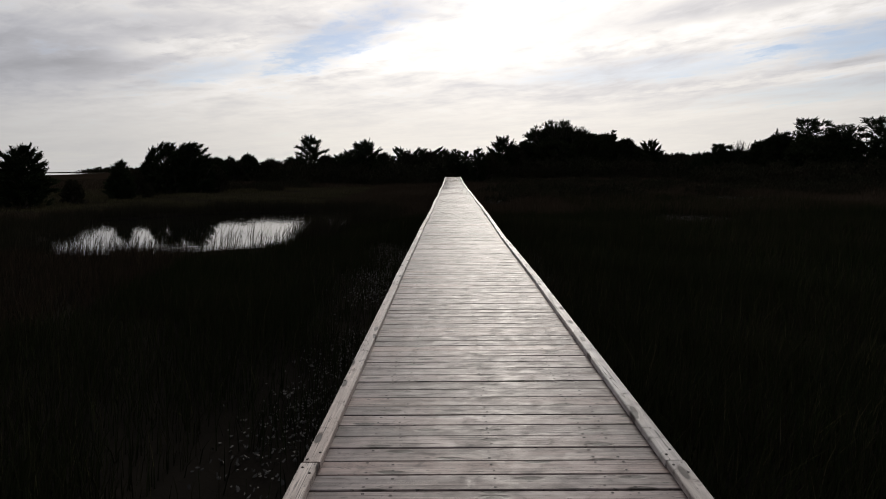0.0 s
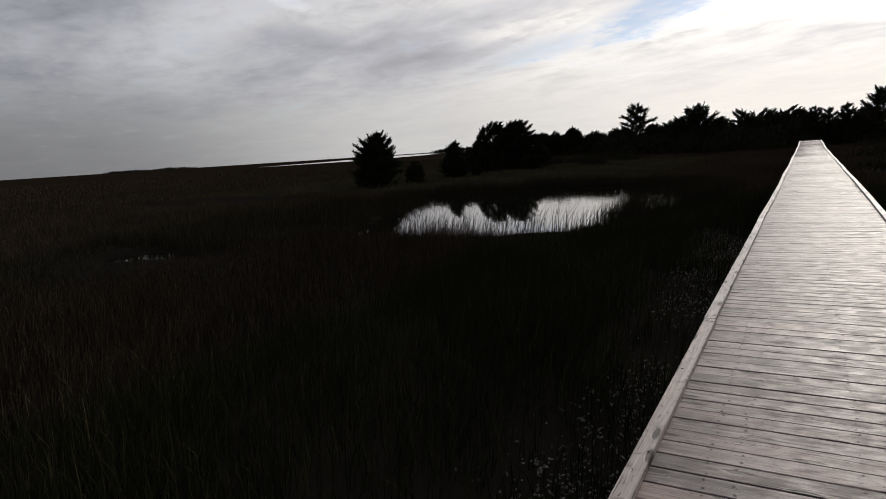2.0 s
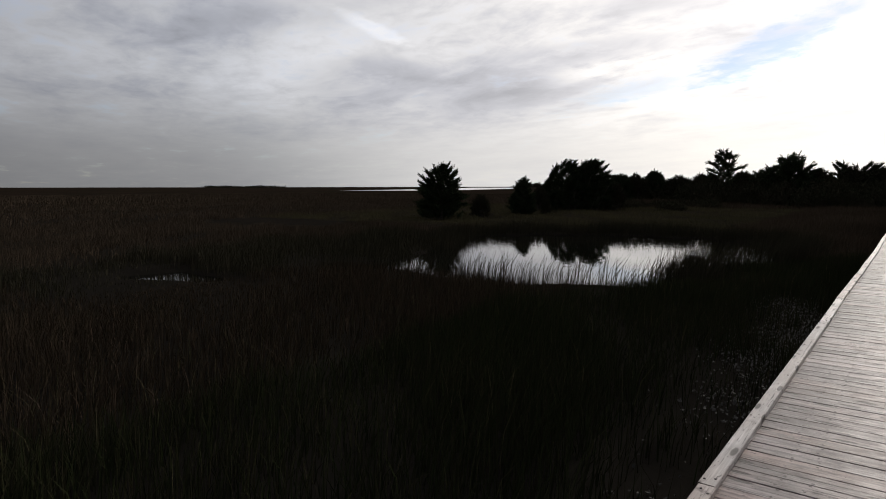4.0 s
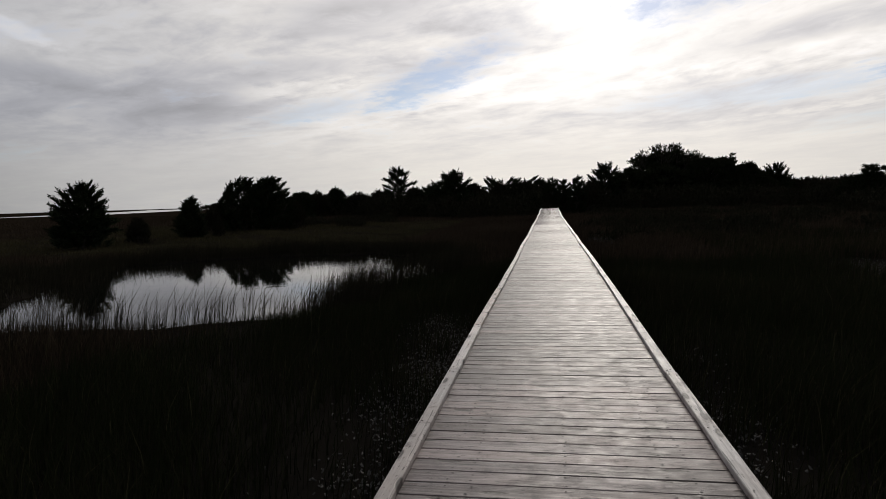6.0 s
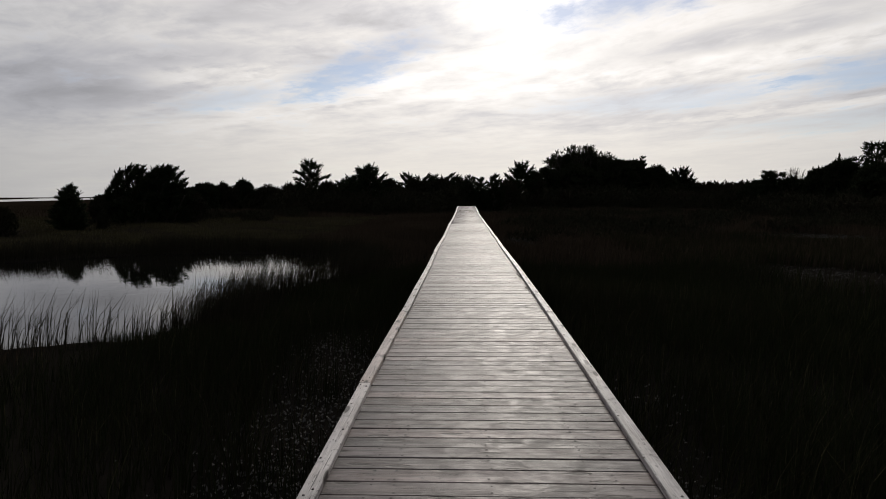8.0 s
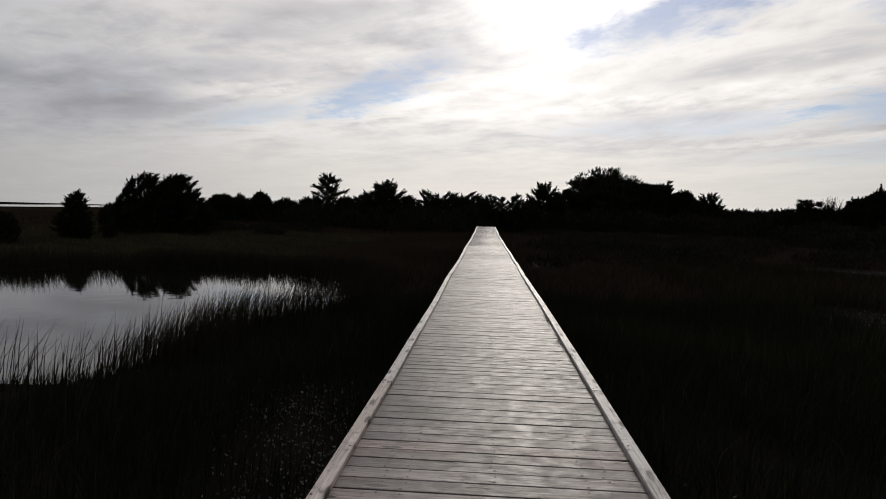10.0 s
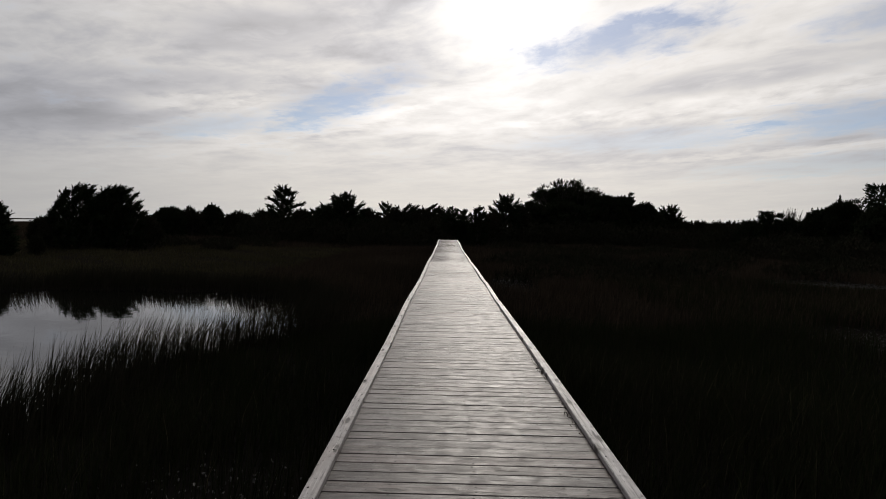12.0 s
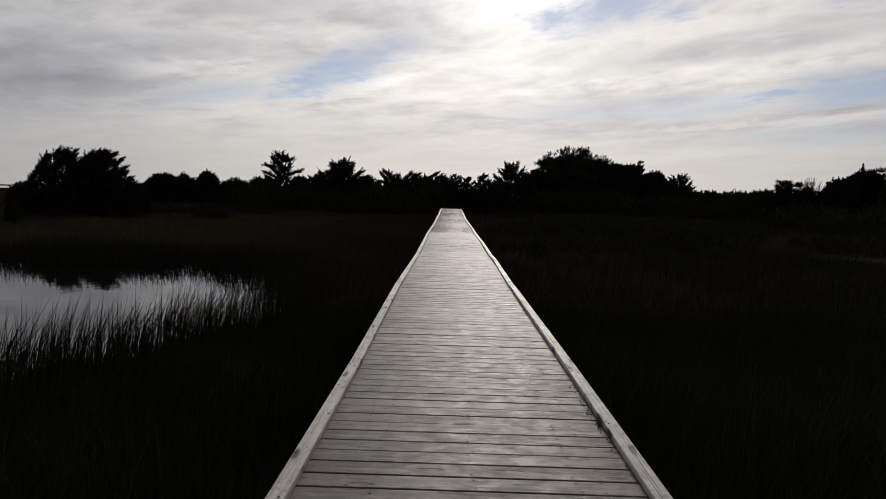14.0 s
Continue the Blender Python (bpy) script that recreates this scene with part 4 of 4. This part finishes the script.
# kerb timbers, end to end along both sides
bm = bmesh.new()
bmesh.ops.create_cone(bm, cap_ends=True, segments=10, radius1=0.008, radius2=0.006, depth=0.005)
bolt_me = bm_mesh("bolt", bm, NAIL)
EXTRA = {-1: (14.24, 19.66), 1: (30.9,)}   # odd joints where a short length was let in
for side in (-1, 1):
    joints = sorted([2.58 + KERB_LEN * j for j in range(-2, 16)] + list(EXTRA[side]))
    now = 0.0
    for y0, y1 in zip(joints, joints[1:]):
        after = g.uniform(-0.014, 0.014) + (0.01 * side if y1 < 9 else 0.0)
        x0, x1 = deck_x(y0) + side * 0.910 + now, deck_x(y1) + side * 0.910 + after
        rise = math.degrees(math.atan2(deck_z(y1) - deck_z(y0), y1 - y0))
        swing = math.degrees(math.atan2(x0 - x1, y1 - y0))
        kerb_me = bm_mesh("kerb", timber(y1 - y0 - g.uniform(0.006, 0.014), 0.089, 0.038, 0.005, "y"), KERB)
        kerb = part("kerb", kerb_me, boardwalk, m=pose((x0 + x1) / 2, (y0 + y1) / 2, (deck_z(y0) + deck_z(y1)) / 2 + 0.0425 + g.uniform(-0.002, 0.003), rise, g.uniform(-0.8, 0.8), swing))
        half = (y1 - y0) / 2
        spots = [end * (half - away) for end in (-1, 1) for away in (0.05, 0.11)] + [half * q for q in (-0.5, -0.02, 0.48)]
        for n, at in enumerate(spots):
            part("bolt", bolt_me, kerb, m=pose((0.02 if n % 2 else -0.022) + g.uniform(-0.008, 0.008), at + g.uniform(-0.02, 0.02), 0.0006))
        now = after + g.uniform(-0.008, 0.008)

# planks: those the walk passes nearest are single boards, the far ones are joined
plank_me = [bm_mesh("plank", timber(LONG, 0.1402 + 0.0014 * i, 0.038, 0.004, "x", 0.0015 * (i % 3)), PLANK) for i in range(5)]
old_me = [bm_mesh("plank", timber(LONG, 0.1402 + 0.0014 * i, 0.038, 0.004, "x", 0.0015 * (i % 3)), PLANK_OLD) for i in range(5)]
count = int((DECK_END - DECK_START) / PITCH)
far_v, far_t, heads_v, heads_t = [], [], [], []
for i in range(count):
    y = DECK_START + PITCH * (i + 0.5)
    y -= 0.045 * float(smooth(4.0, 11.0, np.array(y)))
    m = pose(deck_x(y) + g.uniform(-0.006, 0.006), y + g.uniform(-0.0012, 0.0012), deck_z(y) + g.uniform(-0.0025, 0.0015), g.uniform(-0.25, 0.25), g.uniform(-0.05, 0.05), g.uniform(-0.14, 0.14))
    if -2.6 < y < 42.0:
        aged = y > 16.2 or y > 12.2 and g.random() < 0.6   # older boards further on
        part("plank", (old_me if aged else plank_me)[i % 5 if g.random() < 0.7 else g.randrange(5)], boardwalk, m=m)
    else:
        me = plank_me[i % 5]
        off = len(far_v)
        far_v += [tuple(m @ v.co) for v in me.vertices]
        for p in me.polygons:
            q = list(p.vertices)
            far_t += [(off + q[0], off + q[j], off + q[j + 1]) for j in range(1, len(q) - 1)]
    if y < 34:
        for col in (-0.63, -0.5, 0.0, 0.53, 0.66):
            for row in (-0.042, 0.042):
                if g.random() < 0.12:
                    continue
                c = m @ Vector((col + g.uniform(-0.013, 0.013), row + g.uniform(-0.012, 0.012), 0.0012))
                r, off = g.uniform(0.005, 0.008), len(heads_v)
                heads_v += [tuple(c + Vector((0, 0, 0.001)))] + [(c.x + math.cos(a) * r * 1.25, c.y + math.sin(a) * r, c.z) for a in np.arange(6) * math.pi / 3]
                heads_t += [(off, off + 1 + j, off + 1 + (j + 1) % 6) for j in range(6)]
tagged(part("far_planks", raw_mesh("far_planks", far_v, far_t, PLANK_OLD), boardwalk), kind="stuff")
tagged(part("nails", raw_mesh("nails", heads_v, heads_t, NAIL), boardwalk), kind="stuff")
